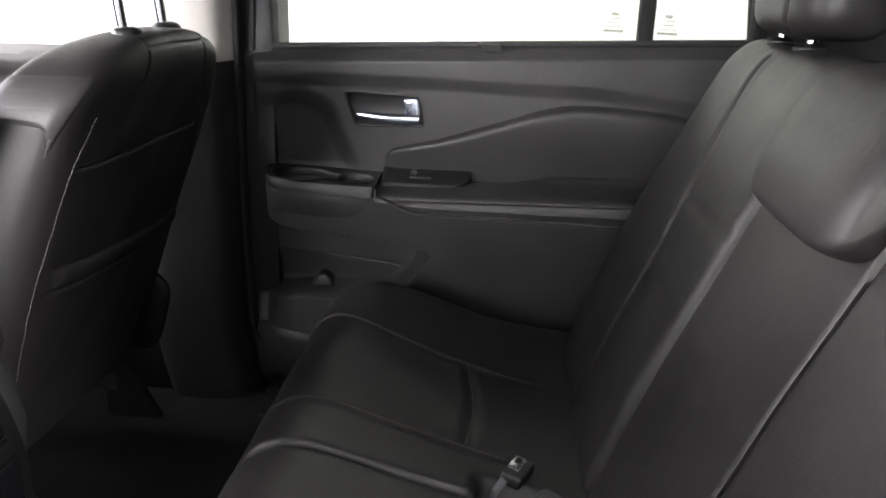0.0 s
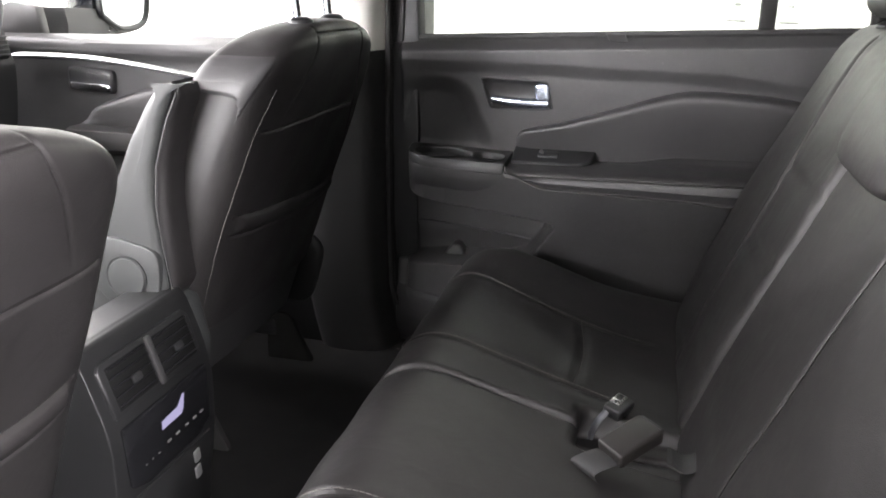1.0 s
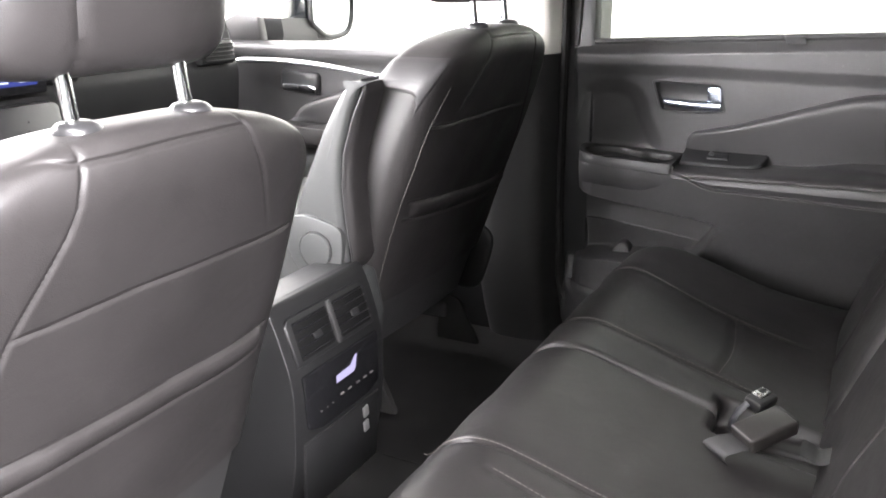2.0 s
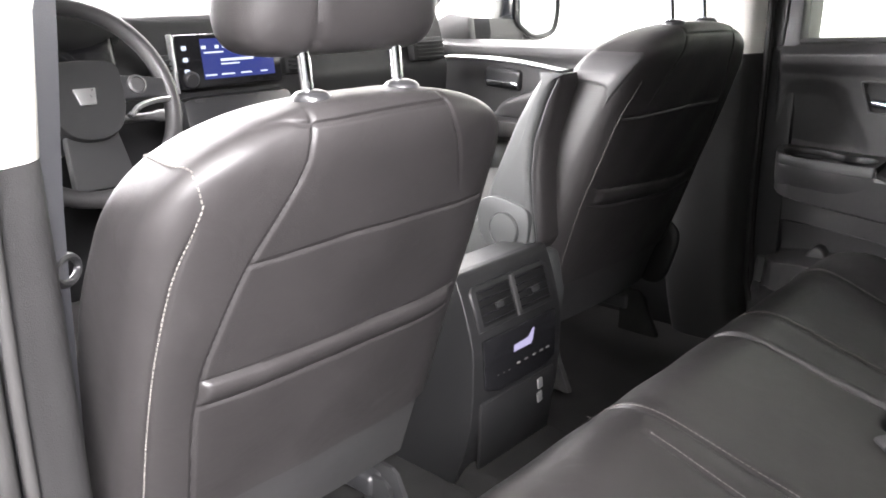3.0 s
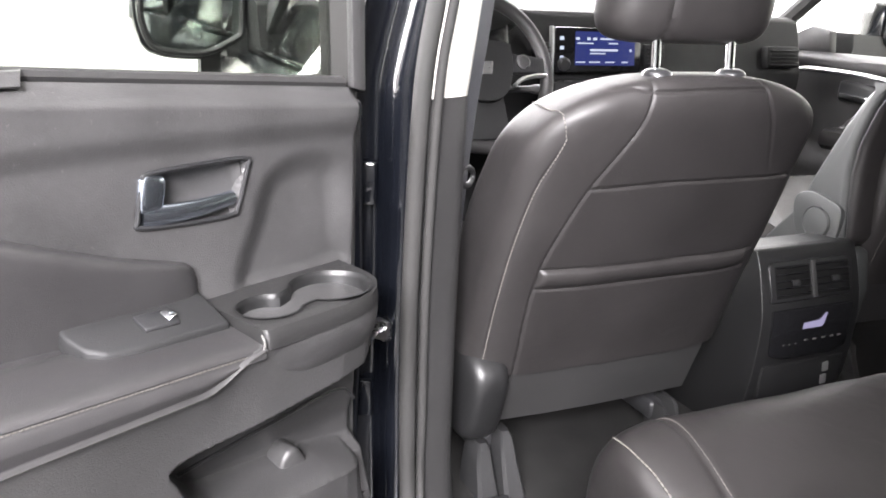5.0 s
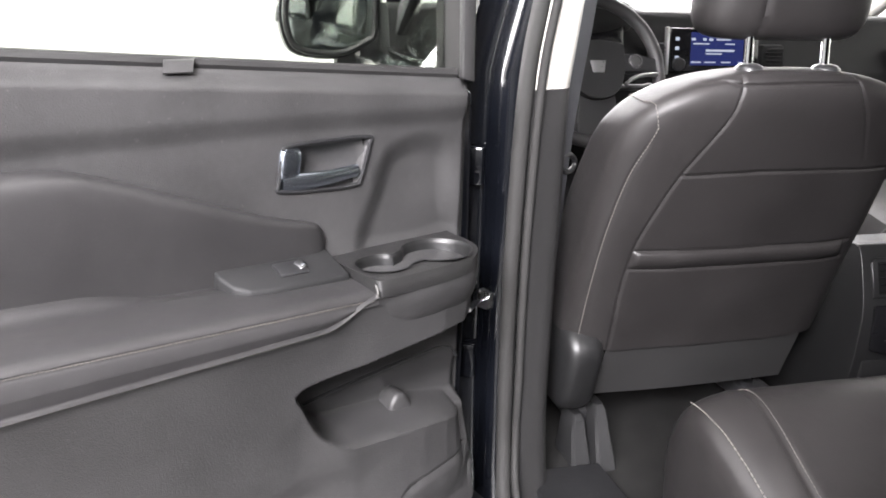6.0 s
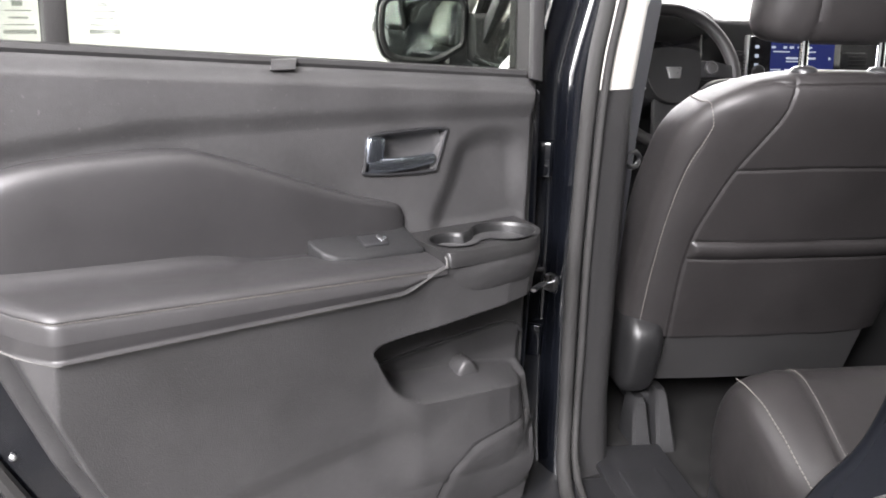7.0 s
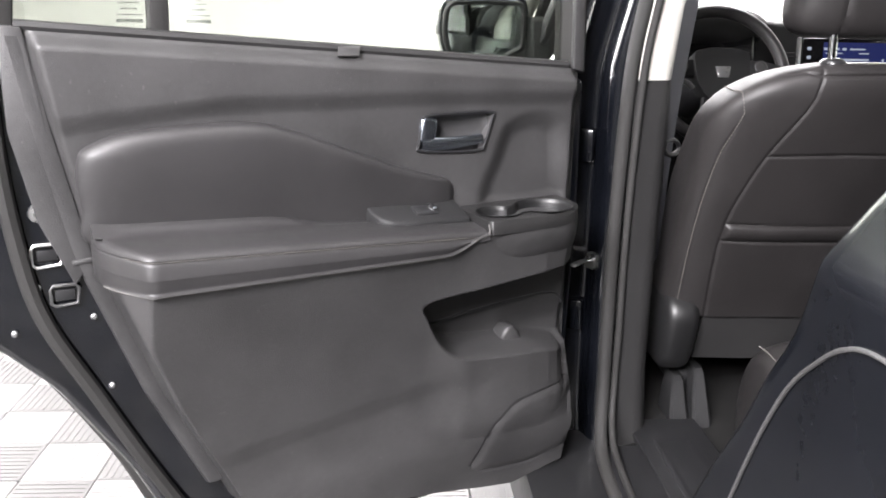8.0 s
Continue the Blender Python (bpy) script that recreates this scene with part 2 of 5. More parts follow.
def blob(c, r, e=(2.6, 2.6), n=28, m=20, turn=(0, 0, 0)):
    """A rounded cushion: a superellipsoid of half sizes r."""
    verts, faces = [], []
    f = lambda v, p: math.copysign(abs(v) ** (2 / p), v)
    M = pose(*c, *turn)
    for i in range(m + 1):
        a = -math.pi / 2 + math.pi * i / m
        for k in range(n):
            b = 2 * math.pi * k / n
            verts.append(tuple(M @ Vector((r[0] * f(math.cos(a), e[0]) * f(math.cos(b), e[1]), r[1] * f(math.cos(a), e[0]) * f(math.sin(b), e[1]), r[2] * f(math.sin(a), e[0])))))
    for i in range(m):
        for k in range(n):
            faces.append((i * n + k, i * n + (k + 1) % n, (i + 1) * n + (k + 1) % n, (i + 1) * n + k))
    return verts, faces


def pillow(outline, at, h, rings=10, edge=3.0, base=0.0, n=110, round_n=True, centre=None):
    """A padded panel over an outline (a, b), swelling by h; at(a, b, d) gives the place."""
    o = smooth_line(outline, n, closed=True) if round_n else np.array(outline, float)
    c = np.array(centre) if centre is not None else o.mean(0)
    secs = []
    for s in np.sin(np.linspace(0, math.pi / 2, rings))[::-1]:
        q = c + (o - c) * max(s, 0.004)
        d = base + h * (1 - s**edge) ** (1 / 2.0)
        secs.append([at(a, b, d) for a, b in q])
    return loft(secs, caps=True)


def to_line(pts, line):
    """Distance of points (n, 2) to a polyline (m, 2)."""
    pts, line = np.asarray(pts, float), np.asarray(line, float)
    best = np.full(len(pts), 1e9)
    for a, b in zip(line[:-1], line[1:]):
        ab = b - a
        t = np.clip(((pts - a) @ ab) / (ab @ ab + 1e-12), 0, 1)
        best = np.minimum(best, np.linalg.norm(pts - a - t[:, None] * ab, axis=1))
    return best


def inside(pts, poly):
    pts, poly = np.asarray(pts, float), np.asarray(poly, float)
    hit = np.zeros(len(pts), bool)
    for (x0, y0), (x1, y1) in zip(poly, np.roll(poly, -1, 0)):
        c = (y0 > pts[:, 1]) != (y1 > pts[:, 1])
        with np.errstate(divide="ignore", invalid="ignore"):
            hit ^= c & (pts[:, 0] < (x1 - x0) * (pts[:, 1] - y0) / (y1 - y0 + 1e-15) + x0)
    return hit


def depth_in(pts, poly):
    """Signed distance to a polygon, positive inside."""
    poly = np.asarray(poly, float)
    d = to_line(pts, np.vstack([poly, poly[0]]))
    return np.where(inside(pts, poly), d, -d)


def ease(x, a, b):
    t = np.clip((x - a) / (b - a), 0, 1)
    return t * t * (3 - 2 * t)


def stitches(line, r=0.0008, run=0.0045, gap=0.0022):
    """Short thread runs along a line of places."""
    p = np.array(line, float)
    d = np.r_[0, np.cumsum(np.linalg.norm(np.diff(p, axis=0), axis=1))]
    spot = lambda s: np.array([np.interp(s, d, p[:, k]) for k in range(3)])
    out, s = [], 0.0
    while s + run < d[-1]:
        out.append(tube([spot(s), spot(s + run / 2) + 0, spot(s + run)], r, 5))
        s += run + gap
    return join(*out)


# ---------------- the booth ----------------
def slab(name, c, s, mat, label, category):
    ob = part(name, box(c, s), mat)
    return tagged(ob, label, category, kind="structure")


slab("ground", (-0.3, 0, -0.063), (11.0, 8.4, 0.1), TILE_GREY, "grey base under the interlocking floor tiles", "floor")
slab("wall_right", (-0.3, 4.2, 1.6), (11.2, 0.1, 3.3), WALL, "plain white painted wall of the photo booth", "wall")
slab("wall_left", (-2.45, -4.2, 1.6), (6.7, 0.1, 3.3), WALL, "plain white painted wall of the photo booth", "wall")
# unseen sheet, added so that little light bounces in from the rear left
slab("wall_left_curtain", (3.05, -4.2, 1.6), (4.3, 0.1, 3.3), LIGHT_ABSORBER, "dark grey curtain along the side of the booth", "curtain")
slab("wall_front", (-5.85, 0, 1.6), (0.1, 8.3, 3.3), WALL, "plain white painted end wall of the booth", "wall")
# unseen sheet, added so that little light comes from behind the car
slab("wall_back", (5.25, 0, 1.6), (0.1, 8.3, 3.3), LIGHT_ABSORBER, "dark grey curtain that closes the booth behind the car", "curtain")
slab("ceiling", (-0.3, 0, 3.3), (11.2, 8.5, 0.1), WALL, "plain white booth ceiling above the car", "ceiling")

# ---------------- rear doors ----------------
DOOR_AXIS = (0.427, -0.904)
HX, HY = 0.187, -1.02
INSERT = [(0.552, 1.0), (0.553, 1.055), (0.535, 1.076), (0.48, 1.09), (0.36, 1.094), (0.30, 1.082), (0.22, 1.052), (0.14, 1.022), (0.085, 1.006), (0.066, 0.999), (0.058, 0.986), (0.0565, 0.965), (0.056, 0.935), (0.2, 0.932), (0.4, 0.94), (0.54, 0.955)]
POCKET = [(0.136, 0.838), (0.128, 0.818), (0.100, 0.770), (0.07, 0.748), (0.03, 0.742), (-0.06, 0.735), (-0.19, 0.728), (-0.19, 0.876), (-0.10, 0.870), (0.0, 0.860), (0.10, 0.848)]
SPEAKER = [(0.03, 0.545), (0.0, 0.62), (-0.03, 0.652), (-0.09, 0.662), (-0.168, 0.664), (-0.172, 0.60), (-0.155, 0.545), (-0.08, 0.525), (0.0, 0.53)]
SCOOP = [(0.0, 0.95), (-0.018, 1.03), (-0.035, 1.068), (-0.07, 1.082), (-0.11, 1.080), (-0.135, 1.06), (-0.142, 1.0), (-0.142, 0.95)]
HANDLE = [(0.099, 1.090), (0.05, 1.0925), (-0.004, 1.092), (-0.006, 1.082), (0.006, 1.045), (0.014, 1.038), (0.06, 1.038), (0.110, 1.042), (0.113, 1.050), (0.106, 1.082)]


def rear_edge(z):
    return np.interp(z, [0.50, 0.58, 0.75, 0.94, 1.09, 1.21], [0.36, 0.40, 0.48, 0.548, 0.578, 0.597])


def belt(u):
    return 1.150 + (np.asarray(u) + 0.165) * 0.068


def pad(u):
    """Reach, top and lower rim of the armrest along the door; ahead of it, of the cup shelf."""
    sp = np.clip((0.545 - np.asarray(u, float)) / 0.49, 0, 1)
    out = 0.115 * np.minimum(1, sp / 0.10 + 0.05) ** 0.5 * (1 - 0.12 * sp) + 0.004
    front = np.interp(u, [-0.134, -0.130, -0.124, -0.112, -0.09, -0.05, 0.055], [0.0, 0.030, 0.052, 0.076, 0.095, 0.104, 0.1052])
    out = np.where(np.asarray(u) < 0.055, front, out)
    return out, 0.972 - 0.024 * sp, 0.919 - 0.002 * sp + 0.022 * ease(sp, 0.86, 1.0)


def panel_depth(u, z):
    """How far the trim stands towards the cabin."""
    pts = np.stack([u, z], -1)
    crease = np.interp(u, [-0.17, 0.1, 0.38, 0.6], [1.117, 1.122, 1.122, 1.10])
    w = 0.008 * ease(z, crease - 0.022, crease + 0.006) - 0.02 * ease(z, belt(u) - 0.02, belt(u) + 0.002)
    out, _, rim = pad(u)
    under = np.clip((z - 0.60) / (rim - 0.60), 0, 1)
    ahead = 1 - ease(u, 0.05, 0.13)
    low = 0.030 + (np.maximum(out - 0.0045 + 0.003 * ahead, 0.0) - 0.030) * under ** (1.5 - 0.7 * ahead)
    low = np.where(out < 0.04, np.minimum(low, 0.030 * (1 - under) + out * under), low)
    w += low * (1 - ease(z, rim + 0.002, rim + 0.011))
    fold = np.interp(u, [-0.17, 0.1, 0.42], [0.735, 0.716, 0.665])
    w -= 0.006 * (1 - ease(z, fold - 0.035, fold + 0.004)) * ease(u, -0.02, 0.10)
    w -= 0.012 * ease(depth_in(pts, smooth_line(SCOOP, 50, closed=True)), -0.012, 0.026)
    w -= 0.020 * ease(depth_in(pts, HANDLE), -0.001, 0.006)
    hollow = ease(depth_in(pts, smooth_line(POCKET, 90, closed=True)), -0.004, 0.012)
    w = w * (1 - hollow) + hollow * (0.004 - 0.012 * ease(0.80 - z, 0.0, 0.05))
    w += 0.020 * ease(-u, -0.36, 0.02) * (1 - ease(z, 0.62, 0.74)) * ease(z, 0.5, 0.6)
    w -= 0.0025 * np.exp(-((depth_in(pts, SPEAKER) / 0.003) ** 2))
    edge = np.maximum(ease(-u, 0.148, 0.169), ease(u, rear_edge(z) - 0.014, rear_edge(z)))
    return w * (1 - edge) - 0.020 * edge


def rear_door(m, flip, label):
    """A rear car door in its own plane: x to the rear edge, y to the cabin, z up. The full door with trim, frame and glass."""
    door = empty("car_door", label, "car door", m)
    P = lambda name, shape, mat, parent=door, lab="", sharp=42: part(name, shape, mat, parent, lab, flip, sharp)
    flat = lambda a, b, d: (a, d, b)
    # trim panel
    rows, cols = 280, 260
    zz = np.linspace(0, 1, rows)[:, None]
    tt = np.linspace(0, 1, cols)[None, :]
    z0 = 0.505
    g = np.empty((rows, cols, 3))
    u = -0.172 + tt * (rear_edge(z0 + zz * (1.18 - z0)) + 0.172)
    low = np.interp(u, [-0.17, -0.05, 0.2, 0.42], [0.515, 0.49, 0.52, 0.58])
    z = low + zz * (belt(u) - low)
    u = -0.172 + tt * (rear_edge(z) + 0.172)
    g[..., 0], g[..., 2] = u, z
    g[..., 1] = panel_depth(u.ravel(), z.ravel()).reshape(rows, cols)
    P("trim_panel", sheet(g), PLASTIC, lab="grained black plastic door trim")
    # padded insert
    swell = lambda a, b, d: (a, 0.001 + (d - 0.001) * (0.5 + 1.1 * float(ease(np.array(b), 0.93, 1.085))), b)
    P("padded_insert", pillow(INSERT, swell, 0.016, rings=18, edge=16, base=0.001, n=160), LEATHER_SIDE, lab="soft black vinyl insert")
    # armrest pad: reach, top and bottom along its length
    secs = []
    for s in np.linspace(0, 1, 60):
        uu = 0.545 - 0.490 * s ** 1.15
        out, top, bot = (float(v) for v in pad(np.array(max(uu, 0.0551))))
        ledge = -0.003 + 0.019 * float(ease(np.array(uu), 0.24, 0.34))
        mid = 0.5 * (top - 0.016 + bot)
        prof = [(-0.005, top + 0.004 + ledge), (0.016, top + 0.6 * ledge), (0.034, top), (out - 0.025, top - 0.002), (out - 0.009, top - 0.005), (out - 0.004, top - 0.0095), (out - 0.0052, top - 0.0115), (out - 0.002, top - 0.0145), (out + 0.001, min(mid + 0.004, top - 0.016)), (out + 0.0005, mid), (out - 0.002, bot + 0.004), (out - 0.006, bot + 0.0005), (-0.005, bot + 0.0)]
        secs.append([(uu, b, c) for b, c in smooth_line(prof, 54)])
    P("armrest", loft(secs), LEATHER_SIDE, lab="stitched black armrest pad", sharp=60)
    run = lambda a, b, n: [(uu, *(float(v) for v in pad(np.array(uu)))) for uu in np.linspace(a, b, n)]
    line = [(uu, o - 0.0030, t - 0.0110) for uu, o, t, _ in run(0.52, 0.07, 70)]
    P("armrest_stitching", stitches(line, 0.0006, 0.0032, 0.0013), THREAD_DARK)
    # highlight along the pad's lower rim and front end, put in as a pale edge
    rim = [(0.0545, 0.0985, 0.9525), (0.0555, 0.1050, 0.946)] + [(uu, o + 0.0004, b + 0.0002) for uu, o, _, b in run(0.060, 0.54, 70)]
    P("armrest_edge", tube(smooth_line(rim, 120), 0.0013, 8), GLINT_AND_MARK)
    # cup shelf
    shelf(P, flat)
    # switch plate with the window switch, rising to the panel
    raked = lambda a, b, d: (a, b, d + a * 0.03 + 0.30 * (0.056 - b))
    P("switch_plate", prism([(0.056, -0.002), (0.057, 0.056), (0.15, 0.058), (0.177, 0.054), (0.191, 0.042), (0.197, 0.022), (0.196, -0.002)], raked, 0.93, 0.9525, 0.004, 3), SWITCH)
    sw = P("window_switch", prism([(0.10, 0.020), (0.10, 0.042), (0.135, 0.042), (0.135, 0.020)], raked, 0.9515, 0.9560, 0.002), PLASTIC_DARK)
    P("switch_mark", box((0.106, 0.031, 0.9682), (0.009, 0.014, 0.0012), 0.0004, (-16, 24, 0)), CHROME, sw)
    # inside handle
    hb = smooth_line(HANDLE, 60, closed=True)
    bez = P("handle_bezel", tube([(a, 0.0012, b) for a, b in hb], 0.0024, 8, closed=True), PLASTIC_DARK)
    P("handle_cup", sheet([[(0.113 - 0.118 * s + 0.012 * (t - 0.5), -0.004 - 0.012 * math.sin(math.pi * min(1, max(0, t * 1.0))) ** 0.5 * math.sin(math.pi * s) ** 0.4, 1.040 + 0.05 * t) for s in np.linspace(0, 1, 24)] for t in np.linspace(0, 1, 16)]), PLASTIC, bez)
    lev = []
    for s in np.linspace(0, 1, 26):
        hh = 0.0095 * (0.75 + 0.35 * (1 - s))
        cz = 1.0515 + 0.003 * s - 0.002 * math.sin(math.pi * s)
        dd = 0.004 + 0.004 * math.sin(math.pi * s)
        lev.append([(0.108 - 0.098 * s, dd - 0.006 + 0.006 * math.cos(a), cz + hh * math.sin(a)) for a in np.linspace(0, 2 * math.pi, 16, endpoint=False)])
    P("handle_lever", loft(lev), BLUE_CHROME, bez, "bright chrome pull lever")
    P("handle_end", blob((0.098, -0.004, 1.071), (0.0135, 0.009, 0.019), (4, 4), 22, 14, (0, -10, 0)), BLUE_CHROME, bez)
    # belt seal, sunshade hook
    P("belt_seal", tube([(a, -0.020, float(belt(a)) + 0.004) for a in np.linspace(-0.15, 0.60, 30)], 0.007, 8), PILLAR)
    hook = [(0.190, -0.030, 1.180), (0.194, -0.014, 1.182), (0.198, -0.006, 1.178), (0.201, -0.001, 1.171)]
    P("sunshade_hook", loft([[(a + k, b, c), (a + k + 0.03, b, c), (a + k + 0.03, b + 0.0015, c + 0.0015), (a + k, b + 0.0015, c + 0.0015)] for (a, b, c), k in zip(smooth_line(hook, 14), [0] * 14)]), PLASTIC, lab="small satin plastic hook")
    # pocket liner and rib
    P("pocket_liner", tube(smooth_line([(0.095, 0.010, 0.785), (0.05, 0.012, 0.792), (-0.03, 0.012, 0.800), (-0.10, 0.006, 0.802), (-0.135, 0.004, 0.797), (-0.15, 0.004, 0.780)], 40), 0.0022, 6), PLASTIC_SMOOTH)
    P("pocket_rib", prism([(-0.022, 0.722), (-0.027, 0.750), (-0.036, 0.762), (-0.048, 0.763), (-0.058, 0.750), (-0.068, 0.730)], flat, -0.012, 0.022, 0.006, 3), PLASTIC, lab="moulded bottle rib")
    # speaker grille
    P("speaker_grille", pillow(SPEAKER, lambda a, b, d: (a, d + 0.0005 + float(panel_depth(np.array([a]), np.array([b]))[0]), b), 0.002, rings=8, edge=8, n=90), PLASTIC, lab="flush black speaker grille")
    # painted shell
    shell_line = [(-0.19, 1.135), (-0.195, 0.9), (-0.185, 0.55), (-0.15, 0.47), (0.2, 0.465), (0.43, 0.47), (0.47, 0.53), (0.52, 0.64), (0.60, 0.77), (0.655, 0.83), (0.685, 0.85), (0.68, 0.95), (0.665, 1.10), (0.655, 1.185), (0.3, 1.158)]
    P("shell", prism(shell_line, flat, -0.022, -0.13, 0.012, 3), PAINT, lab="glossy black painted door shell")
    edge = smooth_line([(0.628, 1.21), (0.632, 1.1), (0.625, 0.98), (0.605, 0.87), (0.555, 0.76), (0.50, 0.645), (0.45, 0.55), (0.41, 0.49)], 70)
    P("edge_seal", tube([(a, -0.016, b) for a, b in edge], 0.010, 8), RUBBER)
    lip = smooth_line([(0.69, 0.98), (0.70, 0.90), (0.69, 0.853), (0.655, 0.828), (0.60, 0.768), (0.525, 0.64), (0.475, 0.53), (0.43, 0.468)], 70)
    P("arch_lip", tube([(a, -0.085, b) for a, b in lip], 0.012, 8), RUBBER)
    # grey inner edge piece between the trim and the seal, upper rear
    P("edge_trim", prism([(0.592, 1.205), (0.618, 1.207), (0.618, 1.09), (0.598, 0.985), (0.565, 0.905), (0.545, 0.93), (0.572, 1.05)], flat, -0.024, -0.010, 0.003), PLASTIC)
    flange = []
    for zf in np.linspace(0.60, 1.195, 40):
        e = float(rear_edge(zf))
        flange.append([(e - 0.004, -0.022, zf), (e - 0.004, -0.012, zf), (e + 0.006, -0.009, zf), (e + 0.015, -0.010, zf), (e + 0.018, -0.014, zf), (e + 0.018, -0.022, zf)])
    P("trim_flange", loft(flange), PLASTIC, lab="narrow plastic flange along the trim's rear edge")
    P("flange_clip", box((0.552, -0.012, 0.935), (0.030, 0.008, 0.006), 0.002, (0, 6, 0)), PLASTIC)
    for a, b in ((0.636, 0.852), (0.535, 0.765), (0.606, 0.905), (0.548, 0.86)):
        P("shell_clip", lathe([(0.004, 0), (0.004, 0.003), (0.002, 0.005), (0, 0.005)], (a, -0.022, b), (0, 1, 0), 10), SATIN)
    # latch pieces on the shell's rear edge
    for a, b, s in ((0.592, 0.944, 0.017), (0.577, 0.893, 0.016)):
        la = P("latch_frame", tube([(a + dx * s, -0.0175, b + dz * s) for dx, dz in ((-0.8, -0.7), (-1, 0.5), (-0.7, 0.8), (0.8, 0.8), (1, 0.5), (1, -0.6), (0.7, -0.8))], 0.0022, 6, closed=True), SATIN if b > 0.9 else PLASTIC)
        P("latch_slot", box((a, -0.02, b), (0.022, 0.004, 0.013), 0.001), PLASTIC_DARK, la)
    P("shell_screw", lathe([(0.0, 0.006), (0.005, 0.006), (0.006, 0.003), (0.011, 0.002), (0.012, 0)], (0.596, -0.022, 0.995), (0, 1, 0), 14), BRIGHT_STEEL)
    # window frame
    fr = P("window_frame", join(
        prism([(-0.185, 1.14), (-0.156, 1.15), (-0.139, 1.60), (-0.168, 1.60)], flat, -0.065, -0.015, 0.006),
        prism([(0.600, 1.20), (0.655, 1.21), (0.60, 1.60), (0.555, 1.60)], flat, -0.075, -0.015, 0.006),
        prism([(-0.168, 1.565), (0.60, 1.565), (0.59, 1.62), (-0.168, 1.62)], flat, -0.07, -0.012, 0.006)), RUBBER)
    P("frame_trim", prism([(-0.172, 1.145), (-0.152, 1.15), (-0.137, 1.57), (-0.157, 1.57)], flat, -0.014, -0.004, 0.003), PLASTIC, fr)
    P("division_bar", prism([(0.432, 1.19), (0.455, 1.19), (0.445, 1.58), (0.422, 1.58)], flat, -0.06, -0.03, 0.004), RUBBER)
    for lo, hi, lo2, hi2 in ((-0.16, 0.436, -0.145, 0.426), (0.452, 0.612, 0.442, 0.57)):
        pane = P("pane", prism([(lo, float(belt(lo)) - 0.02), (hi, float(belt(hi)) - 0.02), (hi2, 1.58), (lo2, 1.58)], flat, -0.048, -0.044), PRIVACY)
    # printed mark in the panes' corners
    for a in (0.475, 0.395):
        bars = [box((a, -0.0405, 1.212 + 0.0068 * k), (w, 0.0004, h)) for k, (w, h) in enumerate(((0.030, 0.004), (0.028, 0.0013), (0.018, 0.002), (0.024, 0.0013), (0.010, 0.005)))]
        P("glass_print", join(*bars), PRINT_DARK)
    return door


def shelf(P, flat):
    """The cup shelf at the front of the armrest: a rounded tray with two wells."""
    outline = smooth_line([(0.052, -0.004), (0.053, 0.06), (0.053, 0.092), (0.052, 0.1005), (0.046, 0.1035), (0.02, 0.1045), (-0.04, 0.104), (-0.085, 0.096), (-0.112, 0.078), (-0.126, 0.05), (-0.132, -0.004)], 60)
    top = lambda a, b: 0.957 + 0.006 * (0.05 - a) - 0.006 * ease(np.array(b), 0.085, 0.105)
    # one opening: a small and a large round well joined by a neck
    one = [(0.014 + 0.033 * math.cos(math.radians(t)), 0.058 + 0.030 * math.sin(math.radians(t))) for t in np.linspace(-140, 140, 30)]
    two = [(-0.068 + 0.045 * math.cos(math.radians(t)), 0.053 + 0.041 * math.sin(math.radians(t))) for t in np.linspace(32, 328, 44)]
    holes = [smooth_line(one + two, 96, closed=True).tolist()]
    # top plate with the wells cut out
    from_poly = [[Vector((a, b, 0)) for a, b in outline]] + [[Vector((a, b, 0)) for a, b in h] for h in holes]
    from mathutils.geometry import tessellate_polygon
    tris = tessellate_polygon(from_poly)
    flatlist = [p for ring in from_poly for p in ring]
    verts = [(p.x, p.y, float(top(p.x, p.y))) for p in flatlist]
    faces = [tuple(t) if (flatlist[t[1]] - flatlist[t[0]]).cross(flatlist[t[2]] - flatlist[t[0]]).z > 0 else tuple(reversed(t)) for t in tris]
    plate = (verts, faces)
    # sides: two bands that curve in below
    band = lambda steps, sink=0.0: loft([[(a, b * (k - sink * float(ease(np.array(a), -0.01, 0.048))) - 0.002, float(top(a, 0)) + dz) for a, b in outline] for dz, k in steps], closed=False)
    P("cup_shelf", join(plate, band(((0.0, 1.0), (-0.006, 1.03), (-0.012, 1.045), (-0.018, 1.045), (-0.020, 1.02)))), SHELF, lab="moulded tray with two cup wells")
    P("shelf_apron", band(((-0.017, 1.02), (-0.0185, 1.04), (-0.026, 1.045), (-0.036, 1.03), (-0.046, 1.0), (-0.056, 0.955), (-0.064, 0.90)), 0.045), PLASTIC)
    hole = holes[0]
    rows = []
    for dz, k in ((0.0018, 0.0025), (0.0022, 0.0), (0.0, -0.002), (-0.004, -0.0028), (-0.030, -0.005), (-0.05, -0.007)):
        ring = np.array(hole)
        t = np.roll(ring, -1, 0) - np.roll(ring, 1, 0)
        nrm = np.stack([t[:, 1], -t[:, 0]], -1) / np.linalg.norm(t, axis=1)[:, None]
        rows.append([(a, b, float(top(a, 0)) + dz) for a, b in ring + nrm * k])
    well = P("cup_well", loft(rows, caps=False), CONSOLE)
    P("well_floor", prism([(float(a), float(b)) for a, b in np.array(hole)], lambda a, b, d: (a, b, d), 0.9075, 0.9095), CONSOLE, well)
    P("well_divider", prism([(-0.018, 0.018), (-0.014, 0.045), (-0.014, 0.070), (-0.018, 0.095), (-0.030, 0.095), (-0.027, 0.07), (-0.027, 0.045), (-0.030, 0.018)], lambda a, b, d: (a, b, d), 0.910, 0.936, 0.003), CONSOLE, well)


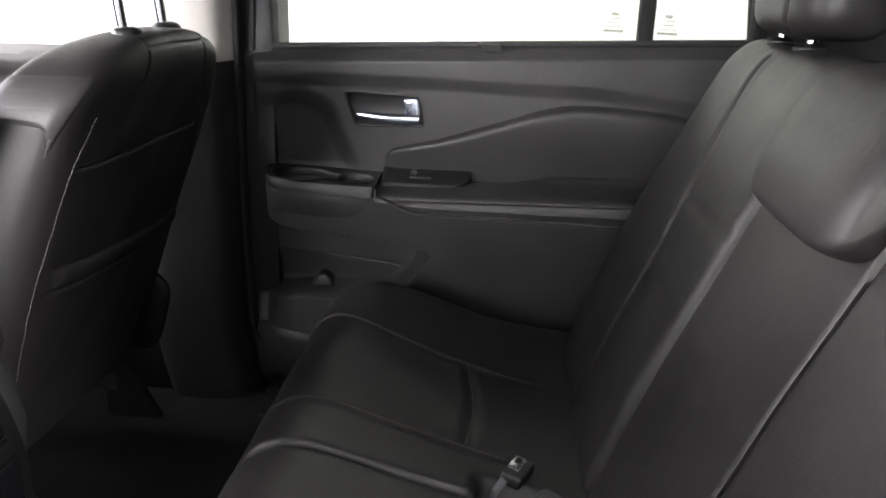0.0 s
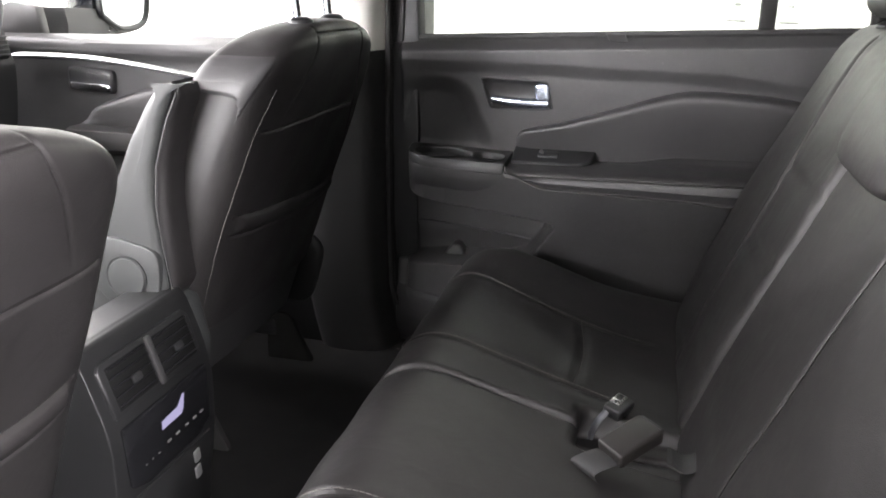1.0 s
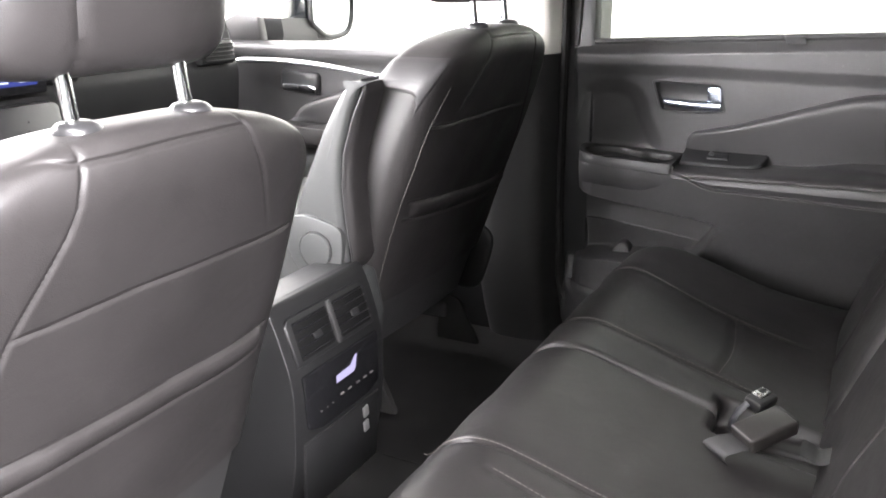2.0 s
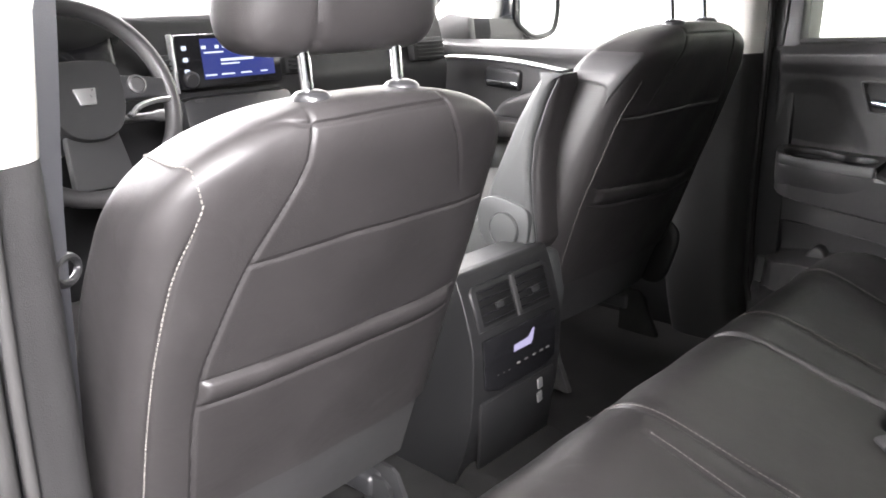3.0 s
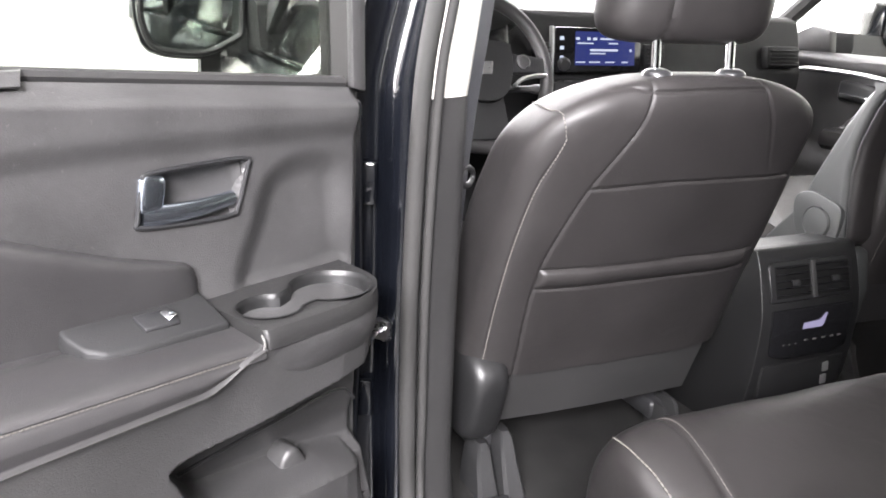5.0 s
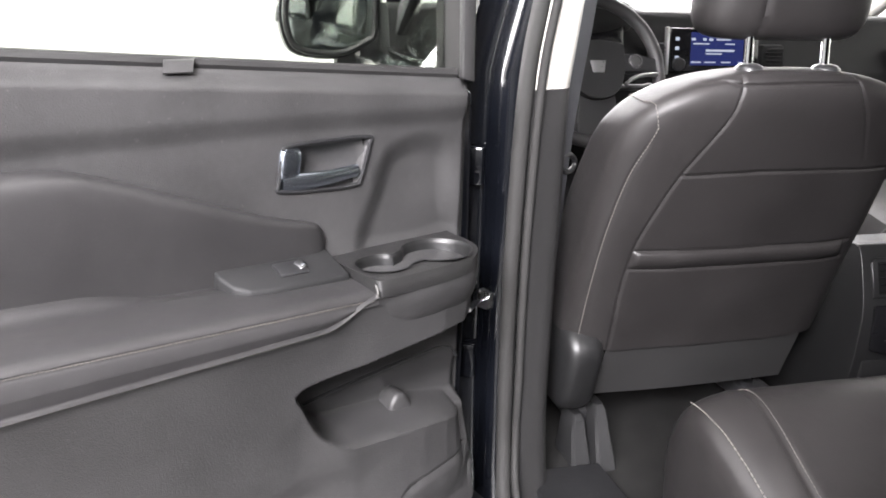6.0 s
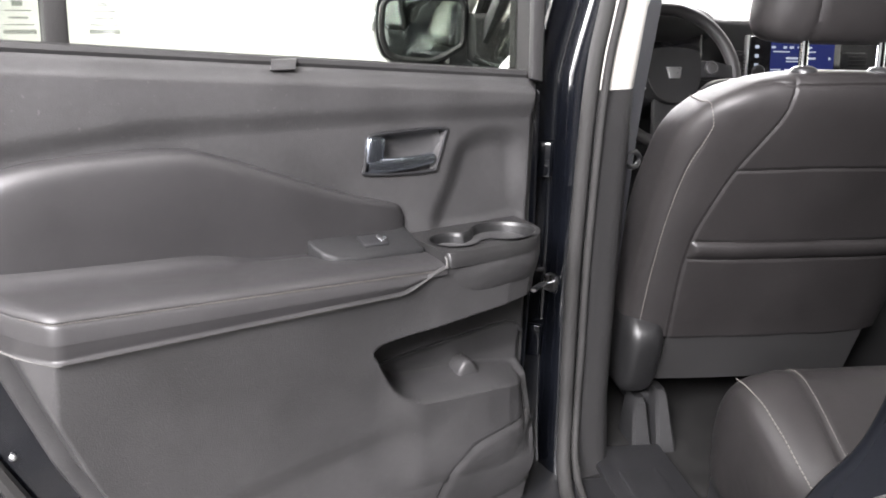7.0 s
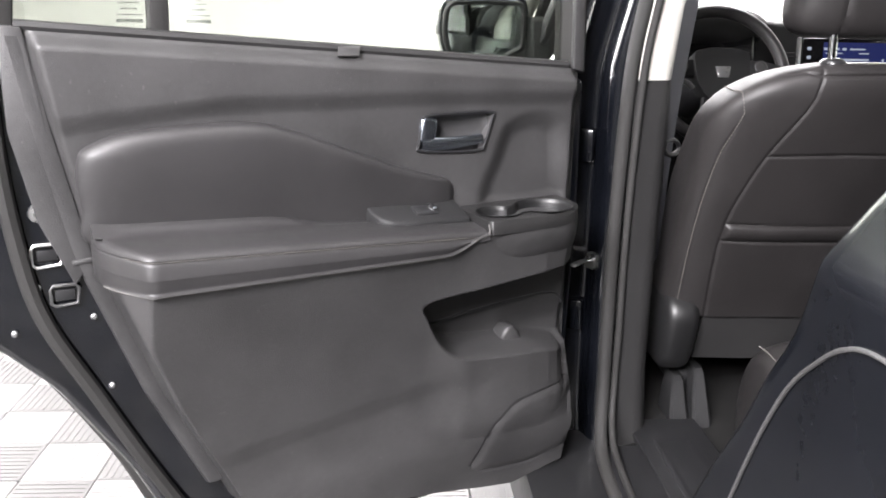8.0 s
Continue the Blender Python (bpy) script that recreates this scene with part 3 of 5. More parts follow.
left_matrix = Matrix(((DOOR_AXIS[0], -DOOR_AXIS[1], 0, HX), (DOOR_AXIS[1], DOOR_AXIS[0], 0, HY), (0, 0, 1, 0), (0, 0, 0, 1)))
rear_door(left_matrix, False, "wide open black rear car door with grained trim and chrome handle")
rear_door(pose(0.279, 0.785, -0.008) @ Matrix.Translation((0.05, 0, 1.16)) @ pose(0, 0, 0, 3, 1.0, 0) @ Matrix.Diagonal((1.15, 1, 1.06, 1)) @ Matrix.Translation((-0.05, 0, -1.16)), True, "closed black rear car door with grained trim beside the bench")


# ---------------- front seats ----------------
def back_x(z):
    return 0.136 + 0.36 * (z - 1.023)


def front_seat(name_label, cy, flip, dx=0.0, dz=0.0, arm=False, sag=0.0):
    """A leather bucket seat; its own y runs outwards on the negative side."""
    seat = empty("front_seat", name_label, "car seat", pose(dx, cy, dz))
    P = lambda name, shape, mat, parent=seat, lab="", sharp=50: part(name, shape, mat, parent, lab, flip, sharp)
    seams = [
        smooth_line([(-0.085, 1.166), (-0.092, 1.13), (-0.10, 1.10), (-0.142, 1.022), (-0.170, 0.936), (-0.176, 0.885), (-0.176, 0.82), (-0.168, 0.715)], 60),
        np.array([(-0.142, 1.022), (0.0, 1.026), (0.2, 1.024)]),
        smooth_line([(0.085, 1.166), (0.10, 1.13), (0.118, 1.10), (0.15, 1.03), (0.18, 0.94)], 40),
        smooth_line([(-0.138, 1.150), (-0.112, 1.153), (-0.085, 1.149), (0.0, 1.151), (0.09, 1.152)], 30),
        smooth_line([(-0.176, 0.901 - sag), (-0.05, 0.899 - sag), (0.2, 0.901)], 20),
        smooth_line([(-0.176, 0.870 - sag), (-0.05, 0.868 - sag), (0.2, 0.870)], 20),
    ]
    outer = smooth_line([(-0.2085, 1.098), (-0.2035, 1.109), (-0.196, 1.1135), (-0.190, 1.109), (-0.191, 1.095), (-0.199, 1.066), (-0.212, 1.02), (-0.219, 0.945), (-0.2205, 0.86), (-0.2185, 0.77), (-0.216, 0.72)], 90)
    rows = 250
    zs = 0.715 + (1.168 - 0.715) * (1 - (1 - np.linspace(0, 1, rows)) ** 1.5)
    qb = np.linspace(-1, 1, 240)
    yb = np.sign(qb) * (1 - (1 - np.abs(qb)) ** 1.25)
    ab = np.arcsin(np.clip(np.sign(yb) * np.abs(yb) ** 2.1, -1, 1))
    ang = np.r_[ab, np.linspace(math.pi / 2, 1.5 * math.pi, 62)[1:-1]]
    cols = len(ang)
    pw = lambda v, p: np.sign(v) * np.abs(v) ** (2 / p)
    pts = np.empty((rows, cols, 3))
    for i, z in enumerate(zs):
        k = max(0.0, 1 - max(0.0, (z - 1.07) / 0.0985) ** 2.35) ** (1 / 2.35)
        kd = max(0.0, 1 - max(0.0, (z - 1.11) / 0.058) ** 2.2) ** (1 / 2.2)
        W = (0.240 - 0.008 * ease(np.array(z), 0.95, 1.1)) * k + 0.001
        T = (0.150 - 0.035 * ease(np.array(z), 0.95, 1.15)) * (0.25 + 0.75 * kd)
        c, s = pw(np.cos(ang), 3.4), pw(np.sin(ang), 4.2)
        mid = back_x(z) - 0.5 * (0.150 - 0.035 * ease(np.array(z), 0.95, 1.15))
        pts[i, :, 0] = mid + 0.5 * T * c + np.where(c < 0, -0.03 * np.abs(s) ** 3 * k, 0)
        round_k = max(0.0, 1 - max(0.0, (z - 1.045) / 0.1235) ** 2.35) ** (1 / 2.35)
        pts[i, :, 1] = np.where(s < 0, W * s * (round_k / k if k > 0.01 else 1.0), W * s)
        pts[i, :, 2] = z
    flatp = pts.reshape(-1, 3)
    back = (np.tile(np.cos(ang), rows) > -0.2)
    yz = flatp[:, 1:]
    push = np.zeros(len(flatp))
    for k, ln in enumerate(seams):
        d = to_line(yz, ln)
        deep = 0.0026 * ease(yz[:, 1], 1.02, 1.12) if k == 2 else 0.0030
        push = np.minimum(push, -deep * np.exp(-((d / 0.0023) ** 2)))
    mid_in = ease(flatp[:, 1], -0.18, -0.165) * (1 - ease(flatp[:, 1], 0.18, 0.195))
    push += 0.007 * np.clip(1 - ((yz[:, 1] - 0.8855 + np.interp(yz[:, 0], [-0.176, -0.05, 0.2], [sag, sag, 0])) / 0.0155) ** 2, 0, 1) * mid_in
    push += 0.004 * np.exp(-(((yz[:, 1] - 0.80) / 0.05) ** 2)) * np.exp(-((yz[:, 0] / 0.12) ** 2))
    push -= 0.002 * np.exp(-((to_line(yz, outer[30:]) / 0.0025) ** 2)) * (1 - ease(yz[:, 1], 1.05, 1.085))
    push += 0.0012 * np.sin(yz[:, 0] * 41 + 3 * yz[:, 1]) * np.sin(yz[:, 1] * 29 + yz[:, 0] * 9)
    flatp[:, 0] += np.where(back, push, 0)
    P("backrest", loft(flatp.reshape(rows, cols, 3)), LEATHER, lab="black leather backrest with stitched seams")
    surf = pts[:, :, :]

    def on_back(y, z):
        i = int(np.clip(np.searchsorted(zs, z), 0, rows - 1))
        row = surf[i]
        ok = np.cos(ang) > -0.2
        j = np.argmin(np.abs(row[:, 1] - y) + np.where(ok, 0, 9) - 0.02 * np.cos(ang))
        return (row[j, 0] + 0.001, y, z)

    def at(z, j):
        row = surf[int(np.clip(np.searchsorted(zs, z), 0, rows - 1))]
        way = row[j] - row.mean(0) + np.array((0, 0, 0.03))
        return row[j] + way * (0.002 / np.linalg.norm(way))

    turn = [at(1.121, -16), at(1.123, -10), at(1.124, -4), at(1.122, 3), at(1.116, 9)]
    down = np.array([on_back(y, z) for y, z in outer if z < 1.092])
    down[:, 0] = np.convolve(np.r_[[down[0, 0]] * 3, down[:, 0], [down[-1, 0]] * 3], np.ones(7) / 7, "valid")
    heart = surf.mean(1)

    def on_shell(p, off):
        i, j = np.unravel_index(np.argmin(((surf - p) ** 2).sum(-1)), surf.shape[:2])
        way = surf[i, j] - heart[i] + np.array((0, 0, 0.10 * float(ease(surf[i, j, 2], 1.05, 1.13))))
        return surf[i, j] + way * (off / np.linalg.norm(way))

    over = smooth_line([*turn, down[0], down[3]], 60)[:-9]
    over = smooth_line([on_shell(p, 0.0014) for p in over[::4]], 30)
    st = np.vstack([over, down + np.array((0.0006, -0.0006, 0.0006))])
    P("outer_stitching", stitches(st, 0.0009, 0.0036, 0.0020), THREAD)
    if arm:
        inner = np.array([on_back(-y - 0.004, z) for y, z in outer if z < 1.085])
        P("inner_stitching", stitches(inner, 0.0006, 0.0055, 0.0025), THREAD_DARK)
    # lower plastic board and recliner cover
    board = []
    for z in np.linspace(0.618, 0.716, 12):
        xx = back_x(z) - 0.012
        board.append([(xx - 0.10, -0.172, z), (xx - 0.02, -0.172, z), (xx + 0.001, -0.166, z), (xx + 0.006, -0.08, z), (xx + 0.007, 0.0, z), (xx + 0.006, 0.08, z), (xx + 0.001, 0.195, z), (xx - 0.02, 0.21, z), (xx - 0.10, 0.215, z)])
    P("back_board", loft(board), PILLAR, lab="flat black plastic lower back panel")
    for sy, w in ((-0.208, 0.038),) if not flip else ((-0.215, 0.012),):
        P("recliner_cover", blob((back_x(0.67) - 0.062, sy, 0.688), (0.086, w, 0.078), (4.0, 3.6), 34, 22, (0, 16, 0)), CONSOLE, lab="rounded black plastic hinge cover")
    # cushion
    secs = []
    for yy in np.linspace(-1, 1, 26):
        k = (1 - abs(yy) ** 5) ** 0.2 if abs(yy) < 1 else 0.05
        prof = [(-0.02, 0.62), (0.0, 0.70), (-0.03, 0.755), (-0.12, 0.765 + 0.02 * abs(yy) ** 2), (-0.35, 0.80 + 0.025 * abs(yy) ** 2), (-0.46, 0.80), (-0.50, 0.75), (-0.48, 0.66), (-0.3, 0.60)]
        q = smooth_line(prof, 40, closed=True)
        c = q.mean(0)
        secs.append([(c[0] - 0.04 + (a - c[0]) * max(k, 0.1), 0.245 * yy, c[1] + (b - c[1]) * max(k, 0.1)) for a, b in q])
    P("cushion", loft(secs), LEATHER)
    # headrest with its posts
    for py in (-0.058, 0.062):
        P("headrest_post", tube([(0.130, py, 1.14), (0.122, py, 1.214)], 0.0066, 14), CHROME)
        P("post_guide", lathe([(0.019, -0.002), (0.019, 0.004), (0.015, 0.008), (0.009, 0.010)], (0.132, py, 1.164), (0, 0, 1), 20), PLASTIC_SMOOTH)
    hr = headrest_shape((0.100, 0.004, 1.300), 0.124, 0.097, 0.054)
    P("headrest", hr, LEATHER, lab="padded leather headrest on chrome posts")
    # rails and feet
    for ry in (-0.17, 0.17):
        P("seat_rail", box((-0.30, ry, 0.565), (0.52, 0.04, 0.036), 0.008), PLASTIC_DARK)
        thin = 0.45 if flip or ry > 0 else 1.0
        for side, tall in ((-1, 0.574), (1, 0.588)):
            yc = ry + side * 0.019 * thin
            foot = [[(-0.06, yc - w, z), (xf - 0.006, yc - w, z), (xf, yc - 0.7 * w, z), (xf, yc + 0.7 * w, z), (xf - 0.006, yc + w, z), (-0.06, yc + w, z)] for z, w, xf in ((0.50, 0.018 * thin, 0.024 + 0.008 * side), (0.508, 0.018 * thin, 0.022 + 0.008 * side), (0.55, 0.014 * thin, 0.002 + 0.006 * side), (tall, 0.011 * thin, -0.010), (tall + 0.008, 0.008 * thin, -0.02))]
            P("rail_cover", loft(foot), CARPET if flip else SWITCH, sharp=30)
    if arm:
        armrest(P, surf, zs, ang)
    return seat


def headrest_shape(c, w, h, t):
    rows, cols = 70, 140
    pw = lambda v, p: np.sign(v) * np.abs(v) ** (2 / p)
    ang = np.linspace(0, 2 * math.pi, cols, endpoint=False)
    out = []
    for a in np.linspace(-math.pi / 2, math.pi / 2, rows):
        ca, sa = pw(np.cos(a), 4.6), pw(np.sin(a), 4.6)
        x = t * ca * pw(np.cos(ang), 2.8) + 0.010 * sa
        y = w * ca ** 0.8 * (1 - 0.05 * sa) * pw(np.sin(ang), 4.4)
        seam = np.exp(-((np.abs(y + 0.058) / 0.003) ** 2)) * 0.004
        x = x - np.where(np.cos(ang) > 0, seam, -seam)
        out.append(np.stack([c[0] + x, c[1] + y, np.full(cols, c[2] + h * sa) - 0.004 * (np.abs(y) / w) ** 3 * (sa < 0)], -1))
    return loft(out)


def armrest(P, surf, zs, ang):
    """The folded-up armrest on the seat's inner side (own y positive is inward)."""
    reach = lambda z: (float(np.interp(z, [0.79, 0.81, 0.90, 1.02, 1.07, 1.090, 1.100], [-0.085, -0.108, -0.085, -0.028, 0.002, 0.018, 0.040])), float(np.interp(z, [0.79, 0.80, 0.82, 0.88, 0.937, 0.99, 1.05, 1.085, 1.100], [0.0, 0.016, 0.024, 0.018, 0.014, 0.019, 0.038, 0.054, 0.050])))
    secs = []
    for z in np.linspace(0.790, 1.100, 50):
        xf, xe = reach(z)
        q = [(xf, 0.19), (xf + 0.003, 0.268), (xf + 0.014, 0.290), (xf + 0.035, 0.297), (xe - 0.020, 0.299), (xe - 0.008, 0.297), (xe - 0.002, 0.290), (xe - 0.004, 0.280), (xe - 0.012, 0.19)]
        secs.append([(a, b, z) for a, b in smooth_line(q, 46)])
    body = P("folded_armrest", loft(secs), GUSSET, lab="folded-up grey armrest beside the backrest", sharp=38)
    # the armrest's padded underside, turned to the rear; darker leather paints its shade
    secs = []
    for z in np.linspace(0.800, 1.096, 40):
        xf, xe = reach(z)
        k = math.sin(math.pi * min(1, max(0, (z - 0.797) / 0.302))) ** 0.45
        y1 = 0.290 - 0.012 * (1 - k)
        q = [(xe - 0.012, y1), (xe + 0.004 * k, y1 - 0.004), (xe + 0.012 * k, y1 - 0.018), (xe + 0.013 * k, 0.235), (xe + 0.008 * k, 0.212), (xe - 0.012, 0.205)]
        secs.append([(a, b, z) for a, b in smooth_line(q, 24)])
    P("armrest_back", loft(secs), LEATHER, body, "dark padded underside of the armrest", sharp=60)
    P("armrest_piping", tube([(reach(z)[1] + 0.001, 0.2915 - 0.010 * (1 - math.sin(math.pi * (z - 0.797) / 0.302) ** 0.45), z) for z in np.linspace(0.805, 1.09, 60)], 0.0016, 6), LEATHER_SIDE, body)
    cup = smooth_line([(-0.092, 0.868), (-0.083, 0.815), (-0.055, 0.79), (-0.02, 0.783), (0.008, 0.80), (0.017, 0.835), (0.013, 0.872), (-0.02, 0.884), (-0.06, 0.888)], 60, closed=True)
    P("pivot_housing", prism([tuple(p) for p in cup], lambda a, b, d: (a, d, b), 0.235, 0.3035, 0.007, 3), GUSSET, body)
    P("armrest_pivot", lathe([(0.031, -0.02), (0.031, 0.002), (0.0296, 0.0), (0.0275, 0.0035), (0.012, 0.0050), (0.0, 0.0052)], (-0.033, 0.3035, 0.834), (0, 1, 0), 44), GUSSET, body, "round plastic pivot cap")
    P("side_cover", prism([(-0.20, 0.60), (-0.19, 0.76), (-0.13, 0.83), (-0.05, 0.83), (0.03, 0.79), (0.045, 0.72), (0.03, 0.61)], lambda a, b, d: (a, d, b), 0.225, 0.262, 0.008, 3), GUSSET, lab="plastic cover of the seat side")
    # gusset that wraps the backrest's upper inner corner; paler vinyl paints the light on it
    grid = []
    for r in np.linspace(0, 1, 34):
        line = []
        for c in np.linspace(0, 1, 30):
            low = 1.040 + 0.062 * c ** 0.8
            z = low + (1.128 - low) * r
            row = surf[int(np.clip(np.searchsorted(zs, z), 0, len(zs) - 1))]
            edge = row[:, 1].max() * float(np.interp(z, [1.04, 1.07, 1.10, 1.118, 1.128], [0.985, 0.965, 0.93, 0.92, 0.95]))
            own = np.array([p for p, a in zip(row, ang) if p[1] > edge and a < math.pi * 0.95])
            k = c * (len(own) - 1)
            p = np.array([np.interp(k, range(len(own)), own[:, j]) for j in range(3)])
            out = (p - row.mean(0)) * np.array((1, 1, 0))
            rise = 0.0022 * min(1, 12 * min(c, 1 - c, r, 1 - r))
            line.append(p + out / (np.linalg.norm(out) + 1e-9) * rise)
        grid.append(line)
    P("side_gusset", sheet(grid), LEATHER_SIDE, lab="grey vinyl gusset at the backrest corner", sharp=60)


front_seat("black leather driver seat with chrome-post headrest and map pocket", -0.432, False)
front_seat("black leather passenger seat with folded armrest and map pocket", 0.39, True, -0.05, 0.038, True, 0.02)


# ---------------- rear bench ----------------
def bench():
    ob = empty("rear_bench", "black leather split rear bench seat with stitched panels", "car seat")
    prof = smooth_line([(0.80, 0.70), (0.70, 0.712), (0.60, 0.728), (0.48, 0.760), (0.39, 0.785), (0.345, 0.793), (0.308, 0.786), (0.278, 0.762), (0.260, 0.72), (0.258, 0.67), (0.278, 0.61), (0.4, 0.60), (0.6, 0.60), (0.8, 0.61)], 210, closed=True)
    crest = prof[:110]

    def top_z(x):
        k = np.argsort(crest[:, 0])
        return float(np.interp(x, crest[k, 0], crest[k, 1]))

    def cushion(name, ya, yb, seams, lab):
        n = int((yb - ya) / 0.0036)
        y = np.linspace(ya, yb, n)
        c = np.array([0.5, 0.66])
        secs = []
        for yy in y:
            e = min(yy - ya, yb - yy)
            wide = 0.10 if (yy < -0.4 or yy > 0.45) else 0.016
            k = (1 - min(1, max(0, 1 - e / wide)) ** 2.8) ** (1 / 2.8)
            q = prof.copy()
            d = q - c
            L = np.linalg.norm(d, axis=1)[:, None]
            q = q - d / L * np.minimum(L, (0.075 if wide > 0.05 else 0.014) * (1 - k))
            pp = np.stack([q[:, 0], np.full(len(q), yy)], -1)
            dep = np.zeros(len(q))
            for ln, am in seams:
                dd = to_line(pp, ln)
                dep += am * np.exp(-((dd / 0.0042) ** 2)) - 0.25 * am * np.exp(-(((dd - 0.013) / 0.010) ** 2))
            dep += 0.045 * ease(q[:, 0], 0.535, 0.57) * float(ease(np.array(0.055 - abs(yy - 0.09)), 0.0, 0.02))
            dep += 0.0012 * np.sin(yy * 37 + q[:, 0] * 8) * np.sin(q[:, 0] * 31 + yy * 6)
            q = q - d / L * (dep * (q[:, 1] > 0.69))[:, None]
            secs.append(np.stack([q[:, 0], np.full(len(q), yy), q[:, 1]], -1))
        return part(name, loft(secs), LEATHER, ob, lab, sharp=60)

    right = [smooth_line([(0.26, 0.212), (0.31, 0.200), (0.42, 0.186), (0.58, 0.180)], 40), smooth_line([(0.525, 0.182), (0.53, 0.28), (0.515, 0.40)], 30), smooth_line([(0.24, 0.50), (0.30, 0.47), (0.38, 0.43), (0.50, 0.40), (0.62, 0.40)], 40)]
    left = [smooth_line([(0.228, -0.19), (0.32, -0.192), (0.45, -0.19), (0.60, -0.185)], 40), smooth_line([(0.37, -0.235), (0.46, -0.24), (0.58, -0.245)], 24), smooth_line([(0.240, -0.520), (0.262, -0.548), (0.30, -0.56), (0.39, -0.572), (0.54, -0.597), (0.66, -0.60)], 40)]
    a = cushion("seat_cushion", 0.100, 0.66, [(l, 0.0042) for l in right], "black leather cushion of the narrow bench part")
    b = cushion("seat_cushion", -0.652, 0.092, [(l, 0.0042) for l in left], "black leather cushion of the wide bench part")
    for lines, own in ((right, a), (left, b)):
        for ln in lines:
            path = [(x, y + 0.005, top_z(x) + 0.0004) for x, y in ln if 0.26 < x < 0.62]
            if len(path) > 4:
                part("seam_thread", stitches(path, 0.0006, 0.005, 0.002), THREAD_DARK, own)
    skin = np.array([v.co for v in b.data.vertices])

    def on_skin(x, y):
        near = skin[(np.abs(skin[:, 0] - x) < 0.012) & (np.abs(skin[:, 1] - y) < 0.004)]
        return (x, y, near[:, 2].max() + 0.0006)

    edge = smooth_line([on_skin(x, -0.630 - 0.006 * min(1, (x - 0.28) / 0.08)) for x in np.linspace(0.31, 0.55, 10)], 40)
    part("edge_stitching", stitches(edge, 0.0010, 0.005, 0.0022), THREAD, b)

    bprof = smooth_line([(0.672, 0.69), (0.688, 0.79), (0.730, 0.90), (0.788, 1.035), (0.836, 1.14), (0.866, 1.195), (0.900, 1.216), (0.945, 1.20), (0.958, 1.15), (0.92, 1.0), (0.86, 0.85), (0.80, 0.69)], 210, closed=True)

    def rest(name, ya, yb, seams, lab, round_a=0.05, round_b=0.05, low=0.0, cut=None):
        n = int((yb - ya) / 0.0036)
        secs = []
        for yy in np.linspace(ya, yb, n):
            ka = (1 - min(1, max(0, 1 - (yy - ya) / round_a)) ** 2.6) ** (1 / 2.6)
            kb = (1 - min(1, max(0, 1 - (yb - yy) / round_b)) ** 2.6) ** (1 / 2.6)
            k = min(ka, kb)
            q = bprof.copy()
            drop = 0.09 * (1 - kb) * (round_b > 0.1) + 0.09 * (1 - ka) * (round_a > 0.1) + 0.02 * (1 - k)
            q[:, 1] = np.where(q[:, 1] > 1.0, 1.0 + (q[:, 1] - 1.0) * (1 - drop / 0.216), q[:, 1])
            front = q[:, 0] < 0.69 + (q[:, 1] - 0.69) * 0.50
            fw = ease(0.69 + (q[:, 1] - 0.69) * 0.50 - q[:, 0], 0.0, 0.03)
            q[:, 0] += fw * (0.05 * (1 - k) + low)
            pp = np.stack([np.full(len(q), yy), q[:, 1]], -1)
            dep = np.zeros(len(q))
            for ln, am in seams:
                dd = to_line(pp, ln)
                dep += am * np.exp(-((dd / 0.0042) ** 2)) - 0.25 * am * np.exp(-(((dd - 0.013) / 0.010) ** 2))
            dep += 0.0015 * np.sin(yy * 31 + q[:, 1] * 9) * np.sin(q[:, 1] * 27 + yy * 7)
            q[:, 0] += fw * dep
            secs.append(np.stack([q[:, 0], np.full(len(q), yy), q[:, 1]], -1))
        return part(name, loft(secs), LEATHER, ob, lab, sharp=60)

    r = [(smooth_line([(0.40, 1.20), (0.385, 1.10), (0.360, 1.03), (0.350, 0.94), (0.35, 0.84), (0.36, 0.72)], 40), 0.0055), (smooth_line([(0.165, 1.036), (0.25, 1.030), (0.36, 1.030)], 20), 0.003), (smooth_line([(0.175, 0.945), (0.25, 0.938), (0.35, 0.936)], 20), 0.003)]
    rest("backrest", 0.148, 0.635, r, "black leather backrest with sewn cross seams", 0.03, 0.14)
    rest("backrest", -0.1105, 0.142, [], "folded centre armrest in black leather", 0.006, 0.012, low=0.002)
    rest("backrest", -0.66, -0.112, [(smooth_line([(-0.42, 1.20), (-0.41, 1.05), (-0.40, 0.9), (-0.41, 0.72)], 40), 0.003)], "black leather backrest of the wide bench part", 0.14, 0.008)
    secs = []
    for yy in np.linspace(-1, 1, 50):
        k = (1 - abs(yy) ** 5) ** 0.2 if abs(yy) < 1 else 0.05
        q = smooth_line([(0.793, 1.093), (0.788, 1.112), (0.806, 1.16), (0.842, 1.212), (0.89, 1.225), (0.93, 1.21), (0.90, 1.12), (0.84, 1.088)], 60, closed=True)
        c = q.mean(0)
        secs.append([(c[0] + (u - c[0]) * max(k, 0.1), 0.016 + 0.124 * yy, c[1] + (v - c[1]) * max(k, 0.1)) for u, v in q])
    part("centre_pad", loft(secs), LEATHER, ob, "padded top of the folded centre armrest", sharp=60)
    fx = lambda z: float(np.interp(z, [0.69, 0.79, 0.90, 1.035, 1.14, 1.195], [0.672, 0.688, 0.730, 0.788, 0.836, 0.866]))
    pipe = [(fx(z) + 0.012, float(np.interp(z, [0.85, 1.02, 1.107, 1.195], [0.147, 0.146, 0.145, 0.140])), z) for z in np.linspace(0.80, 1.19, 60)]
    part("split_piping", tube(pipe, 0.0042, 8), SEAL_GREY, ob, "worn grey piping along the split")
